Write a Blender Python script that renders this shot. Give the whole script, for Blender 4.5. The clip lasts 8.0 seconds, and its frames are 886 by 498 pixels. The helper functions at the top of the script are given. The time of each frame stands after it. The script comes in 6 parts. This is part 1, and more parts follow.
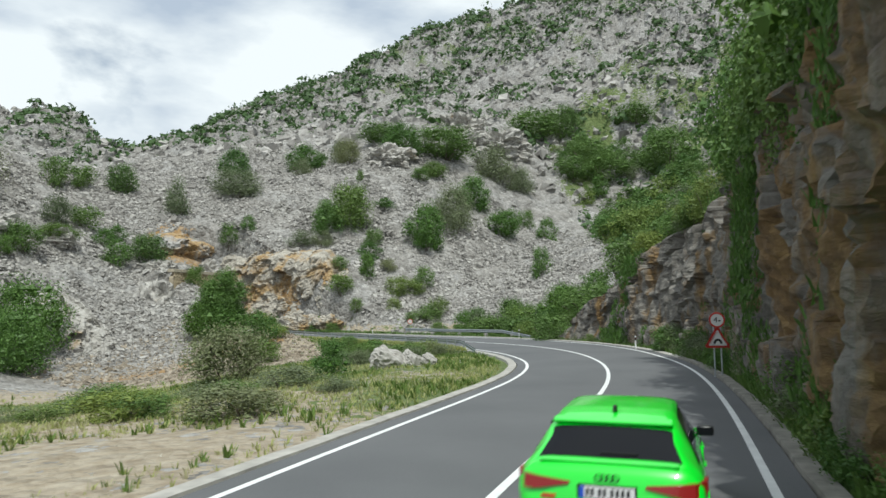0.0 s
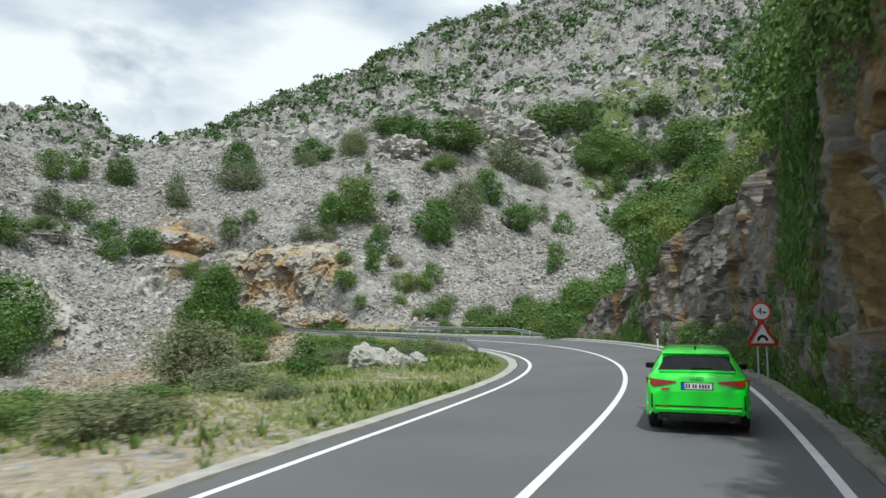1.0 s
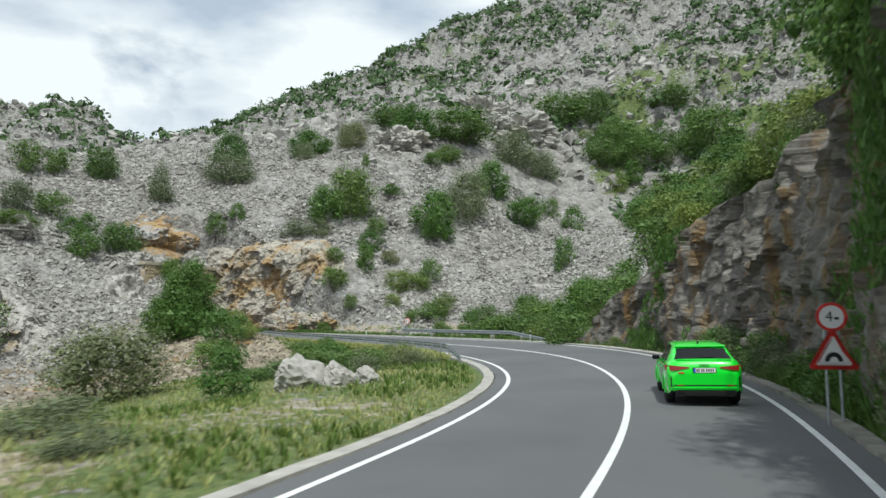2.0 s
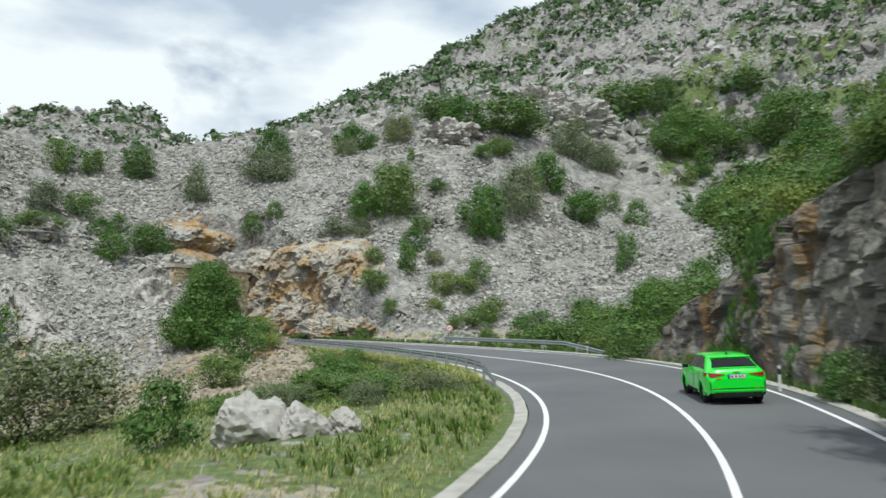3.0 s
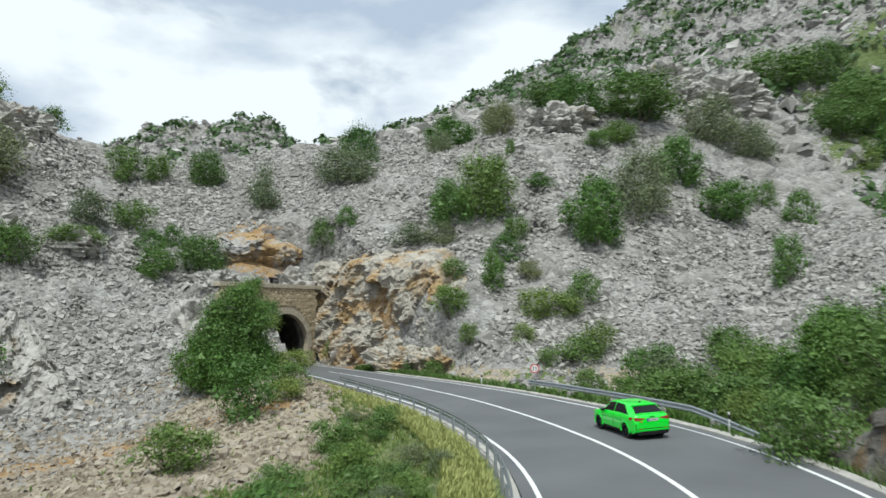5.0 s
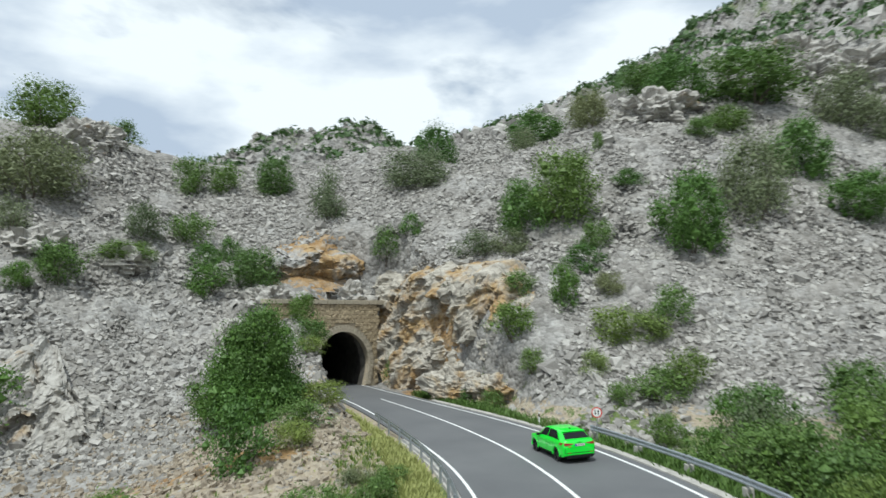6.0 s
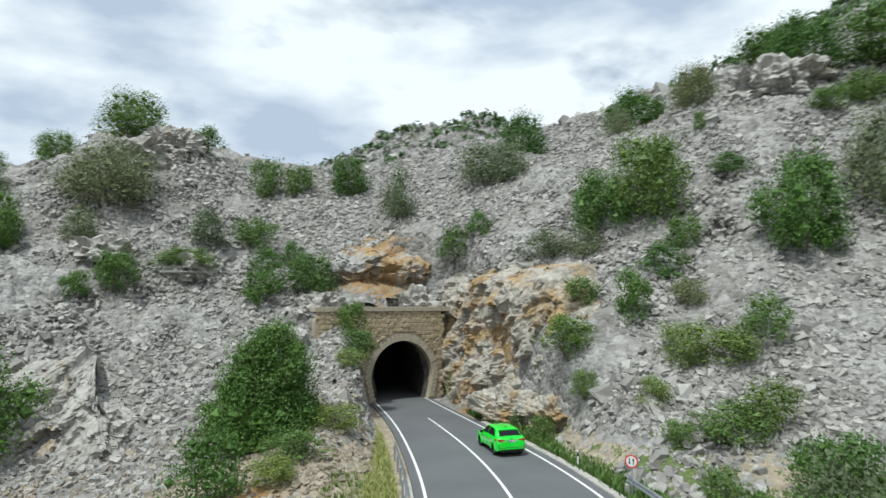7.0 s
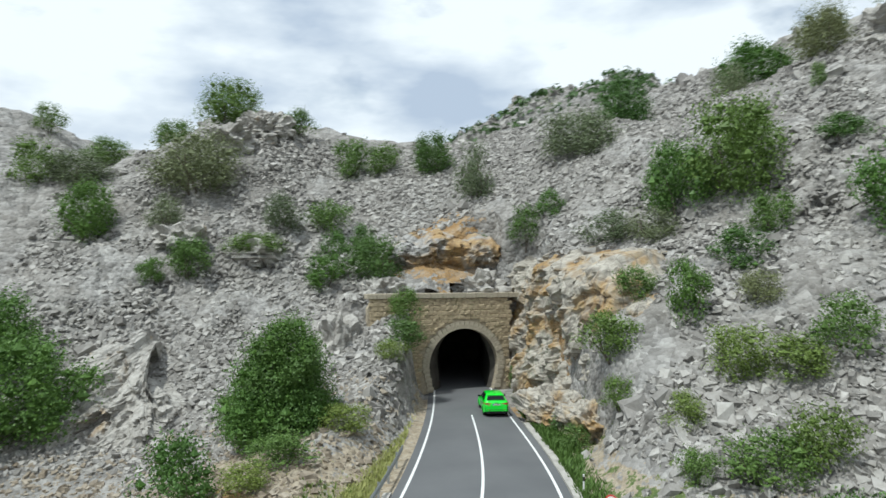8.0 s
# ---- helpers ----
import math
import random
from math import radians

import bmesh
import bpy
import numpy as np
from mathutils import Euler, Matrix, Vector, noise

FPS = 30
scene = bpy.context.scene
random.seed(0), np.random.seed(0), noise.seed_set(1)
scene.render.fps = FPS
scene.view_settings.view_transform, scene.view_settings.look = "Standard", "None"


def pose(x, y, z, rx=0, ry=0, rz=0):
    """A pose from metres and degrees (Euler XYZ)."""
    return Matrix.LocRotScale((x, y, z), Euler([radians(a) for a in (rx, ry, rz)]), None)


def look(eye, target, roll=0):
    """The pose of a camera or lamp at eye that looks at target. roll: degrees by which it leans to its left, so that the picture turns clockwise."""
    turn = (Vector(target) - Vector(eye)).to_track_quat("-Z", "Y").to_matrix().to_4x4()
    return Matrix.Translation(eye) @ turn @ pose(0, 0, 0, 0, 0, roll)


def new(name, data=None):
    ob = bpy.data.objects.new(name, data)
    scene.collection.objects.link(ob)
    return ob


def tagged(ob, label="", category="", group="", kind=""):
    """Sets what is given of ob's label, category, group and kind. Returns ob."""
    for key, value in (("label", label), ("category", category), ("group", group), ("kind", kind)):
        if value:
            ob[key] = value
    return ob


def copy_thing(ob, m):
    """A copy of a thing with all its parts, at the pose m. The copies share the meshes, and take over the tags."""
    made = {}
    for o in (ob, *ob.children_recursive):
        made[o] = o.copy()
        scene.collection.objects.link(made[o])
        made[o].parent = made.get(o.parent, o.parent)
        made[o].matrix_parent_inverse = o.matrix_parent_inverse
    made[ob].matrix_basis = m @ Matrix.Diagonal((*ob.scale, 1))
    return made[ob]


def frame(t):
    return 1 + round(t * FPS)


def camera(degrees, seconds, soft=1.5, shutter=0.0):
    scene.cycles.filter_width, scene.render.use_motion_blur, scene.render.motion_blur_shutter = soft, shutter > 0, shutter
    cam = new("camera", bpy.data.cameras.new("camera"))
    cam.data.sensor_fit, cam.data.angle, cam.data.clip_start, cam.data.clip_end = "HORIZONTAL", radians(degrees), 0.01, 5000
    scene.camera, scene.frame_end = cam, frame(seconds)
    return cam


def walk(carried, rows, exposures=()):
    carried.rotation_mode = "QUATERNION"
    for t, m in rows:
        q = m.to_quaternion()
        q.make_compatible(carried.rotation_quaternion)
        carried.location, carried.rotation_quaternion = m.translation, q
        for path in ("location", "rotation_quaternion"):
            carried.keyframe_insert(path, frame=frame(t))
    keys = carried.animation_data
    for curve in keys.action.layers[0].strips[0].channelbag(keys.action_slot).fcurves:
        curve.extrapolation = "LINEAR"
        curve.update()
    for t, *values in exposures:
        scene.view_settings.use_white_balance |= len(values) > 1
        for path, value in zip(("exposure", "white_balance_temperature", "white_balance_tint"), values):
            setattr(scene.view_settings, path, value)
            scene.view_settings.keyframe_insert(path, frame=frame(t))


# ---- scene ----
cam = camera(66.1, 8.0, shutter=0.5)
PATH = [
    (0, (-9.414, 12.827, 2.533), (-10.049, 14.715, 2.713), -0.5),
    (0.5, (-9.583, 14.862, 2.358), (-10.255, 16.737, 2.539), -0.5),
    (1, (-9.772, 17.956, 2.176), (-10.459, 19.826, 2.356), -0.4),
    (2.5, (-10.595, 28.976, 2.453), (-11.39, 30.802, 2.634), -0.5),
    (3, (-11.521, 32.622, 2.759), (-12.413, 34.403, 2.942), -0.5),
    (3.5, (-12.587, 36.142, 3.151), (-13.558, 37.881, 3.339), -0.4),
    (4, (-13.481, 40.327, 3.742), (-14.531, 42.019, 3.931), -0.4),
    (5.5, (-15.849, 52.784, 5.786), (-17.194, 54.252, 5.98), -0.4),
    (6, (-16.343, 57.538, 6.737), (-17.825, 58.868, 6.931), -0.4),
    (6.5, (-16.53, 62.141, 7.454), (-18.135, 63.319, 7.648), -0.4),
    (7, (-16.542, 66.927, 8.21), (-18.27, 67.919, 8.381), -0.2),
    (7.5, (-16.389, 71.589, 9.078), (-18.221, 72.382, 9.2), -0.2),
    (8, (-16.057, 76.332, 10.083), (-17.975, 76.892, 10.151), 0.0),
]
walk(cam, [(t, look(eye, target, roll)) for t, eye, target, roll in PATH], exposures=[(0.0, 0.05, 6230, 2), (8.0, 0.10, 6040, 2)])

# ---- world, sun, exposure ----
SUN_TO = Vector((0.42, -0.74, 1.62)).normalized()
world = bpy.data.worlds.new("sky")
scene.world = world
world.use_nodes = True
wn, wl = world.node_tree.nodes, world.node_tree.links
wn.clear()
w_out = wn.new("ShaderNodeOutputWorld")
w_bg = wn.new("ShaderNodeBackground")
w_sky = wn.new("ShaderNodeTexSky")
w_sky.sky_type = "NISHITA"
w_sky.sun_disc = False
w_sky.sun_elevation = math.asin(SUN_TO.z)
w_sky.sun_rotation = math.atan2(SUN_TO.x, SUN_TO.y)
w_tc = wn.new("ShaderNodeTexCoord")
w_map = wn.new("ShaderNodeMapping")
w_map.inputs["Scale"].default_value = (1.0, 1.0, 2.6)
w_map.inputs["Location"].default_value = (0.35, 0.1, 0.0)
wl.new(w_tc.outputs["Generated"], w_map.inputs["Vector"])
w_n1 = wn.new("ShaderNodeTexNoise")
w_n1.inputs["Scale"].default_value = 2.3
w_n1.inputs["Detail"].default_value = 7
w_n1.inputs["Roughness"].default_value = 0.55
w_n1.inputs["Distortion"].default_value = 0.35
wl.new(w_map.outputs[0], w_n1.inputs["Vector"])
w_cov = wn.new("ShaderNodeValToRGB")
w_cov.color_ramp.elements[0].position, w_cov.color_ramp.elements[0].color = 0.235, (0, 0, 0, 1)
w_cov.color_ramp.elements[1].position, w_cov.color_ramp.elements[1].color = 0.43, (1, 1, 1, 1)
wl.new(w_n1.outputs["Fac"], w_cov.inputs["Fac"])
w_n2 = wn.new("ShaderNodeTexNoise")
w_n2.inputs["Scale"].default_value = 3.1
w_n2.inputs["Detail"].default_value = 6
wl.new(w_map.outputs[0], w_n2.inputs["Vector"])
w_shade = wn.new("ShaderNodeValToRGB")
w_shade.color_ramp.elements[0].position, w_shade.color_ramp.elements[0].color = 0.38, (5.3, 5.9, 7.1, 1)
w_shade.color_ramp.elements[1].position, w_shade.color_ramp.elements[1].color = 0.56, (9.9, 10.0, 10.3, 1)
wl.new(w_n2.outputs["Fac"], w_shade.inputs["Fac"])
w_mix = wn.new("ShaderNodeMix")
w_mix.data_type = "RGBA"
wl.new(w_cov.outputs["Color"], w_mix.inputs["Factor"])
wl.new(w_sky.outputs["Color"], w_mix.inputs["A"])
wl.new(w_shade.outputs["Color"], w_mix.inputs["B"])
wl.new(w_mix.outputs["Result"], w_bg.inputs["Color"])
w_bg.inputs["Strength"].default_value = 0.094
wl.new(w_bg.outputs[0], w_out.inputs["Surface"])

sun_data = bpy.data.lights.new("sun", "SUN")
sun_data.energy, sun_data.angle, sun_data.color = 3.2, radians(0.9), (1.0, 0.955, 0.89)
sun = new("sun", sun_data)
sun.matrix_world = look(SUN_TO * 100, (0, 0, 0))
scene.view_settings.exposure = 0.0

# ---- materials ----
def material(name, rough=0.8, metal=0.0):
    m = bpy.data.materials.new(name)
    m.use_nodes = True
    b = m.node_tree.nodes["Principled BSDF"]
    b.inputs["Roughness"].default_value = rough
    b.inputs["Metallic"].default_value = metal
    return m, m.node_tree.nodes, m.node_tree.links, b


def coords(n, l, scale=(1, 1, 1), where="Object"):
    tc, mp = n.new("ShaderNodeTexCoord"), n.new("ShaderNodeMapping")
    mp.inputs["Scale"].default_value = scale
    l.new(tc.outputs[where], mp.inputs["Vector"])
    return mp.outputs[0]


def noise_node(n, l, vec, scale, detail=4, rough=0.55, distort=0.0):
    t = n.new("ShaderNodeTexNoise")
    t.inputs["Scale"].default_value = scale
    t.inputs["Detail"].default_value = detail
    t.inputs["Roughness"].default_value = rough
    t.inputs["Distortion"].default_value = distort
    l.new(vec, t.inputs["Vector"])
    return t.outputs["Fac"]


def ramp(n, l, fac, stops):
    r = n.new("ShaderNodeValToRGB")
    while len(r.color_ramp.elements) < len(stops):
        r.color_ramp.elements.new(0.5)
    for e, (p, c) in zip(r.color_ramp.elements, stops):
        e.position = p
        e.color = (*c, 1) if len(c) == 3 else c
    l.new(fac, r.inputs["Fac"])
    return r.outputs["Color"]


def mixed(n, l, fac, a, b, how="MIX"):
    m = n.new("ShaderNodeMix")
    m.data_type, m.blend_type = "RGBA", how
    for v, k in ((fac, "Factor"), (a, "A"), (b, "B")):
        if isinstance(v, (int, float)):
            m.inputs[k].default_value = v
        elif isinstance(v, tuple):
            m.inputs[k].default_value = (*v, 1)
        else:
            l.new(v, m.inputs[k])
    return m.outputs["Result"]


def math_node(n, l, op, a, b=0.0):
    m = n.new("ShaderNodeMath")
    m.operation = op
    for v, s in ((a, m.inputs[0]), (b, m.inputs[1])):
        if isinstance(v, (int, float)):
            s.default_value = v
        else:
            l.new(v, s)
    return m.outputs[0]


def bumped(n, l, b, height, strength=0.5, distance=0.05):
    k = n.new("ShaderNodeBump")
    k.inputs["Strength"].default_value = strength
    k.inputs["Distance"].default_value = distance
    l.new(height, k.inputs["Height"])
    l.new(k.outputs[0], b.inputs["Normal"])


def simple(name, color, rough=0.6, metal=0.0, vary=0.12, scale=6.0, bump=0.0):
    m, n, l, b = material(name, rough, metal)
    v = coords(n, l)
    f = noise_node(n, l, v, scale, 5)
    lo, hi = tuple(c * (1 - vary) for c in color), tuple(min(1, c * (1 + vary)) for c in color)
    l.new(ramp(n, l, f, [(0.3, lo), (0.7, hi)]), b.inputs["Base Color"])
    if bump:
        bumped(n, l, b, noise_node(n, l, v, scale * 6, 5), bump, 0.01)
    return m


def make_scree():
    m, n, l, b = material("limestone_scree", 0.92)
    v = coords(n, l)
    vo = n.new("ShaderNodeTexVoronoi")
    vo.inputs["Scale"].default_value = 1.1
    l.new(v, vo.inputs["Vector"])
    vo2 = n.new("ShaderNodeTexVoronoi")
    vo2.inputs["Scale"].default_value = 3.1
    l.new(v, vo2.inputs["Vector"])
    sep = n.new("ShaderNodeSeparateColor")
    l.new(vo.outputs["Color"], sep.inputs[0])
    sep2 = n.new("ShaderNodeSeparateColor")
    l.new(vo2.outputs["Color"], sep2.inputs[0])
    cell = math_node(n, l, "ADD", math_node(n, l, "MULTIPLY", sep.outputs[0], 0.5), math_node(n, l, "MULTIPLY", sep2.outputs[0], 0.5))
    grey = ramp(n, l, cell, [(0.1, (0.15, 0.144, 0.135)), (0.5, (0.27, 0.262, 0.25)), (0.9, (0.40, 0.39, 0.372))])
    stain = noise_node(n, l, v, 0.16, 6, 0.6)
    grey = mixed(n, l, ramp(n, l, stain, [(0.42, (0, 0, 0)), (0.7, (0.55, 0.55, 0.55))]), grey, (0.21, 0.19, 0.165))
    # thin grass and soil, and ochre faces, by the painted masks of the ground
    at = n.new("ShaderNodeAttribute")
    at.attribute_name = "cover"
    sp = n.new("ShaderNodeSeparateColor")
    l.new(at.outputs["Color"], sp.inputs[0])
    gn = noise_node(n, l, v, 1.6, 6, 0.65)
    grass = ramp(n, l, noise_node(n, l, v, 5.0, 5), [(0.3, (0.065, 0.105, 0.03)), (0.55, (0.12, 0.16, 0.05)), (0.8, (0.27, 0.25, 0.13))])
    dirt = ramp(n, l, noise_node(n, l, v, 2.2, 6, 0.6), [(0.3, (0.25, 0.20, 0.135)), (0.7, (0.42, 0.37, 0.29))])
    dm = math_node(n, l, "GREATER_THAN", math_node(n, l, "ADD", sp.outputs[2], math_node(n, l, "MULTIPLY", math_node(n, l, "SUBTRACT", gn, 0.5), 1.4)), 0.5)
    col = mixed(n, l, dm, grey, dirt)
    gm = math_node(n, l, "GREATER_THAN", math_node(n, l, "ADD", sp.outputs[0], math_node(n, l, "MULTIPLY", math_node(n, l, "SUBTRACT", gn, 0.5), 1.6)), 0.5)
    col = mixed(n, l, gm, col, grass)
    och = ramp(n, l, noise_node(n, l, v, 0.8, 6, 0.6), [(0.3, (0.20, 0.11, 0.045)), (0.5, (0.31, 0.20, 0.09)), (0.75, (0.37, 0.32, 0.26))])
    om = math_node(n, l, "GREATER_THAN", math_node(n, l, "ADD", sp.outputs[1], math_node(n, l, "MULTIPLY", math_node(n, l, "SUBTRACT", gn, 0.5), 1.2)), 0.5)
    col = mixed(n, l, om, col, och)
    l.new(col, b.inputs["Base Color"])
    h = math_node(n, l, "ADD", math_node(n, l, "MULTIPLY", vo.outputs["Distance"], -0.9), math_node(n, l, "MULTIPLY", vo2.outputs["Distance"], -0.45))
    h = math_node(n, l, "ADD", h, math_node(n, l, "MULTIPLY", noise_node(n, l, v, 9.0, 4), 0.25))
    bumped(n, l, b, h, 0.9, 0.35)
    return m


def make_rock(name, warm=0.0, tone=1.0, tint=(1.0, 1.0, 1.0)):
    m, n, l, b = material(name, 0.9)
    v = coords(n, l)
    lay = coords(n, l, (1.0, 1.0, 1.4))
    mid = noise_node(n, l, lay, 1.1, 8, 0.62, 0.6)
    col = ramp(n, l, mid, [(p, tuple(q * tone * k for q, k in zip(c, tint))) for p, c in ((0.28, (0.155, 0.15, 0.143)), (0.5, (0.235, 0.229, 0.22)), (0.72, (0.31, 0.306, 0.298)))])
    st = noise_node(n, l, v, 0.35, 5, 0.6, 0.4)
    och = ramp(n, l, noise_node(n, l, v, 1.4, 6), [(0.3, (0.20, 0.115, 0.04)), (0.5, (0.34, 0.215, 0.08)), (0.62, (0.40, 0.29, 0.145)), (0.8, (0.42, 0.37, 0.30))])
    fac = ramp(n, l, st, [(0.52 - 0.30 * warm, (0, 0, 0)), (0.66 - 0.30 * warm, (0.9, 0.9, 0.9))])
    col = mixed(n, l, fac, col, och)
    crack = n.new("ShaderNodeTexVoronoi")
    crack.feature = "DISTANCE_TO_EDGE"
    crack.inputs["Scale"].default_value = 0.9
    l.new(coords(n, l, (1, 1, 0.6)), crack.inputs["Vector"])
    l.new(mixed(n, l, ramp(n, l, crack.outputs["Distance"], [(0.0, (0.5, 0.5, 0.5)), (0.05, (0, 0, 0))]), col, (0.12, 0.11, 0.10)), b.inputs["Base Color"])
    h = math_node(n, l, "ADD", noise_node(n, l, lay, 1.6, 8, 0.65, 0.5), math_node(n, l, "MULTIPLY", ramp(n, l, crack.outputs["Distance"], [(0, (0, 0, 0)), (0.12, (1, 1, 1))]), 0.35))
    bumped(n, l, b, h, 0.7, 0.22)
    return m


def make_asphalt():
    m, n, l, b = material("asphalt", 0.85)
    v = coords(n, l)
    a = noise_node(n, l, v, 0.25, 5, 0.5)
    c = ramp(n, l, a, [(0.3, (0.112, 0.116, 0.122)), (0.7, (0.145, 0.149, 0.155))])
    g = noise_node(n, l, v, 60, 3)
    c = mixed(n, l, 0.5, c, ramp(n, l, g, [(0.3, (0.6, 0.6, 0.6)), (0.7, (1.0, 1.0, 1.0))]), "MULTIPLY")
    l.new(c, b.inputs["Base Color"])
    bumped(n, l, b, g, 0.25, 0.01)
    return m


def make_leaf(name, dark, light):
    m, n, l, b = material(name, 0.6)
    oi = n.new("ShaderNodeNewGeometry")
    c = ramp(n, l, oi.outputs["Random Per Island"], [(0.0, tuple(0.6 * p + 0.4 * q for p, q in zip(dark, light))), (1.0, light)])
    inf = n.new("ShaderNodeObjectInfo")
    c = mixed(n, l, 0.85, c, ramp(n, l, inf.outputs["Random"], [(0.0, (0.60, 0.70, 0.66)), (0.35, (0.90, 0.95, 0.95)), (0.7, (1, 1, 1)), (1.0, (1.06, 1.0, 0.84))]), "MULTIPLY")
    l.new(c, b.inputs["Base Color"])
    tr = n.new("ShaderNodeBsdfTranslucent")
    l.new(c, tr.inputs["Color"])
    mx = n.new("ShaderNodeMixShader")
    mx.inputs[0].default_value = 0.22
    l.new(b.outputs[0], mx.inputs[1])
    l.new(tr.outputs[0], mx.inputs[2])
    l.new(mx.outputs[0], n["Material Output"].inputs["Surface"])
    return m


SCREE = make_scree()
ROCK = make_rock("grey_limestone", -0.35, 1.6, (1.02, 1.0, 0.96))
ROCK_WARM = make_rock("ochre_limestone", 0.36, 1.45)
ASPHALT = make_asphalt()
LINE = simple("road_paint", (0.74, 0.75, 0.75), 0.6, vary=0.10, scale=3.0)
CONCRETE = simple("weathered_concrete", (0.38, 0.365, 0.335), 0.9, vary=0.22, scale=2.2, bump=0.3)
STONE = simple("portal_masonry", (0.40, 0.325, 0.215), 0.9, vary=0.3, scale=3.0, bump=0.4)
MORTAR = simple("portal_mortar", (0.38, 0.325, 0.24), 0.95, vary=0.2, scale=5.0, bump=0.3)
STEEL = simple("galvanised_steel", (0.42, 0.45, 0.48), 0.42, 0.75, vary=0.15, scale=4.0)
BARK = simple("bark", (0.13, 0.11, 0.09), 0.95, vary=0.35, scale=8.0, bump=0.5)
LEAF_DARK = make_leaf("leaf_dark", (0.036, 0.088, 0.016), (0.118, 0.228, 0.040))
LEAF_MID = make_leaf("leaf_mid", (0.050, 0.098, 0.020), (0.148, 0.245, 0.052))
LEAF_SCRUB = make_leaf("leaf_far_scrub", (0.030, 0.070, 0.017), (0.085, 0.155, 0.036))
LEAF_GREY = make_leaf("leaf_grey_green", (0.105, 0.130, 0.066), (0.205, 0.240, 0.122))
LEAF_YELLOW = make_leaf("leaf_yellow_green", (0.100, 0.150, 0.028), (0.215, 0.285, 0.062))

PAINT_GREEN, _n, _l, _b = material("green_car_paint", 0.32)
_b.inputs["Base Color"].default_value = (0.03, 0.80, 0.03, 1)
_b.inputs["Coat Weight"].default_value = 1.0
_b.inputs["Coat Roughness"].default_value = 0.06
GLASS_DARK, _n, _l, _b = material("tinted_glass", 0.05)
_b.inputs["Base Color"].default_value = (0.012, 0.013, 0.016, 1)
_b.inputs["Specular IOR Level"].default_value = 0.09
BLACK_GLOSS = simple("gloss_black_trim", (0.012, 0.012, 0.013), 0.3)
BLACK_MATT = simple("black_plastic", (0.018, 0.018, 0.019), 0.65)
BLACK_MATT.node_tree.nodes["Principled BSDF"].inputs["Specular IOR Level"].default_value = 0.15
RUBBER = simple("tyre_rubber", (0.016, 0.016, 0.017), 0.85, bump=0.2, scale=30)
RIM_DARK = simple("dark_alloy", (0.03, 0.03, 0.033), 0.35, 0.6)
DISC = simple("brake_disc", (0.35, 0.35, 0.36), 0.4, 0.9)
CHROME = simple("exhaust_steel", (0.07, 0.07, 0.075), 0.3, 0.8)
PLATE_WHITE = simple("plate_white", (0.72, 0.72, 0.72), 0.5, vary=0.03)
PLATE_BLUE = simple("plate_blue", (0.02, 0.09, 0.55), 0.5, vary=0.03)
INK = simple("sign_black", (0.015, 0.015, 0.017), 0.6)
SIGN_WHITE = simple("sign_white", (0.74, 0.74, 0.73), 0.5, vary=0.05)
SIGN_RED = simple("sign_red", (0.60, 0.035, 0.025), 0.45, vary=0.08)
SIGN_GREY = simple("sign_back", (0.33, 0.34, 0.35), 0.5, 0.4)
LAMP_RED, _n, _l, _b = material("red_lamp_glass", 0.3)
_b.inputs["Base Color"].default_value = (0.17, 0.004, 0.004, 1)
_b.inputs["Coat Weight"].default_value = 0.15
_b.inputs["Emission Color"].default_value = (1.0, 0.03, 0.01, 1)
_b.inputs["Emission Strength"].default_value = 0.07
LAMP_WHITE = simple("clear_lamp_glass", (0.62, 0.64, 0.66), 0.1, 0.3)


def mesh_object(name, bm, mats, smooth=False):
    me = bpy.data.meshes.new(name)
    bm.to_mesh(me)
    bm.free()
    for m in (mats if isinstance(mats, (list, tuple)) else [mats]):
        me.materials.append(m)
    if smooth:
        me.polygons.foreach_set("use_smooth", [True] * len(me.polygons))
    return new(name, me)


def raw_object(name, verts, faces, mats, smooth=False, index=None):
    me = bpy.data.meshes.new(name)
    me.from_pydata(verts, [], faces)
    for m in (mats if isinstance(mats, (list, tuple)) else [mats]):
        me.materials.append(m)
    if smooth:
        me.polygons.foreach_set("use_smooth", [True] * len(me.polygons))
    if index is not None:
        me.polygons.foreach_set("material_index", index)
    me.update()
    return new(name, me)


def part(name, bm, mats, parent, label="", smooth=False):
    ob = mesh_object(name, bm, mats, smooth)
    ob.parent = parent
    return tagged(ob, label)


def part_data(name, me, parent, m, label=""):
    ob = new(name, me)
    ob.parent = parent
    ob.matrix_basis = m
    return tagged(ob, label)


def box(bm, size, m, bevel=0.0):
    geo = bmesh.ops.create_cube(bm, size=1.0, matrix=m @ Matrix.Diagonal((*size, 1)))
    if bevel:
        edges = {e for v in geo["verts"] for e in v.link_edges}
        bmesh.ops.bevel(bm, geom=list(edges), offset=bevel, segments=2, affect="EDGES", profile=0.6)
    return bm


def tube(bm, r1, r2, depth, m, segs=16, caps=True):
    bmesh.ops.create_cone(bm, cap_ends=caps, segments=segs, radius1=r1, radius2=r2, depth=depth, matrix=m)
    return bm


def smoothstep(a, b, x):
    t = np.clip((x - a) / (b - a), 0, 1)
    return t * t * (3 - 2 * t)


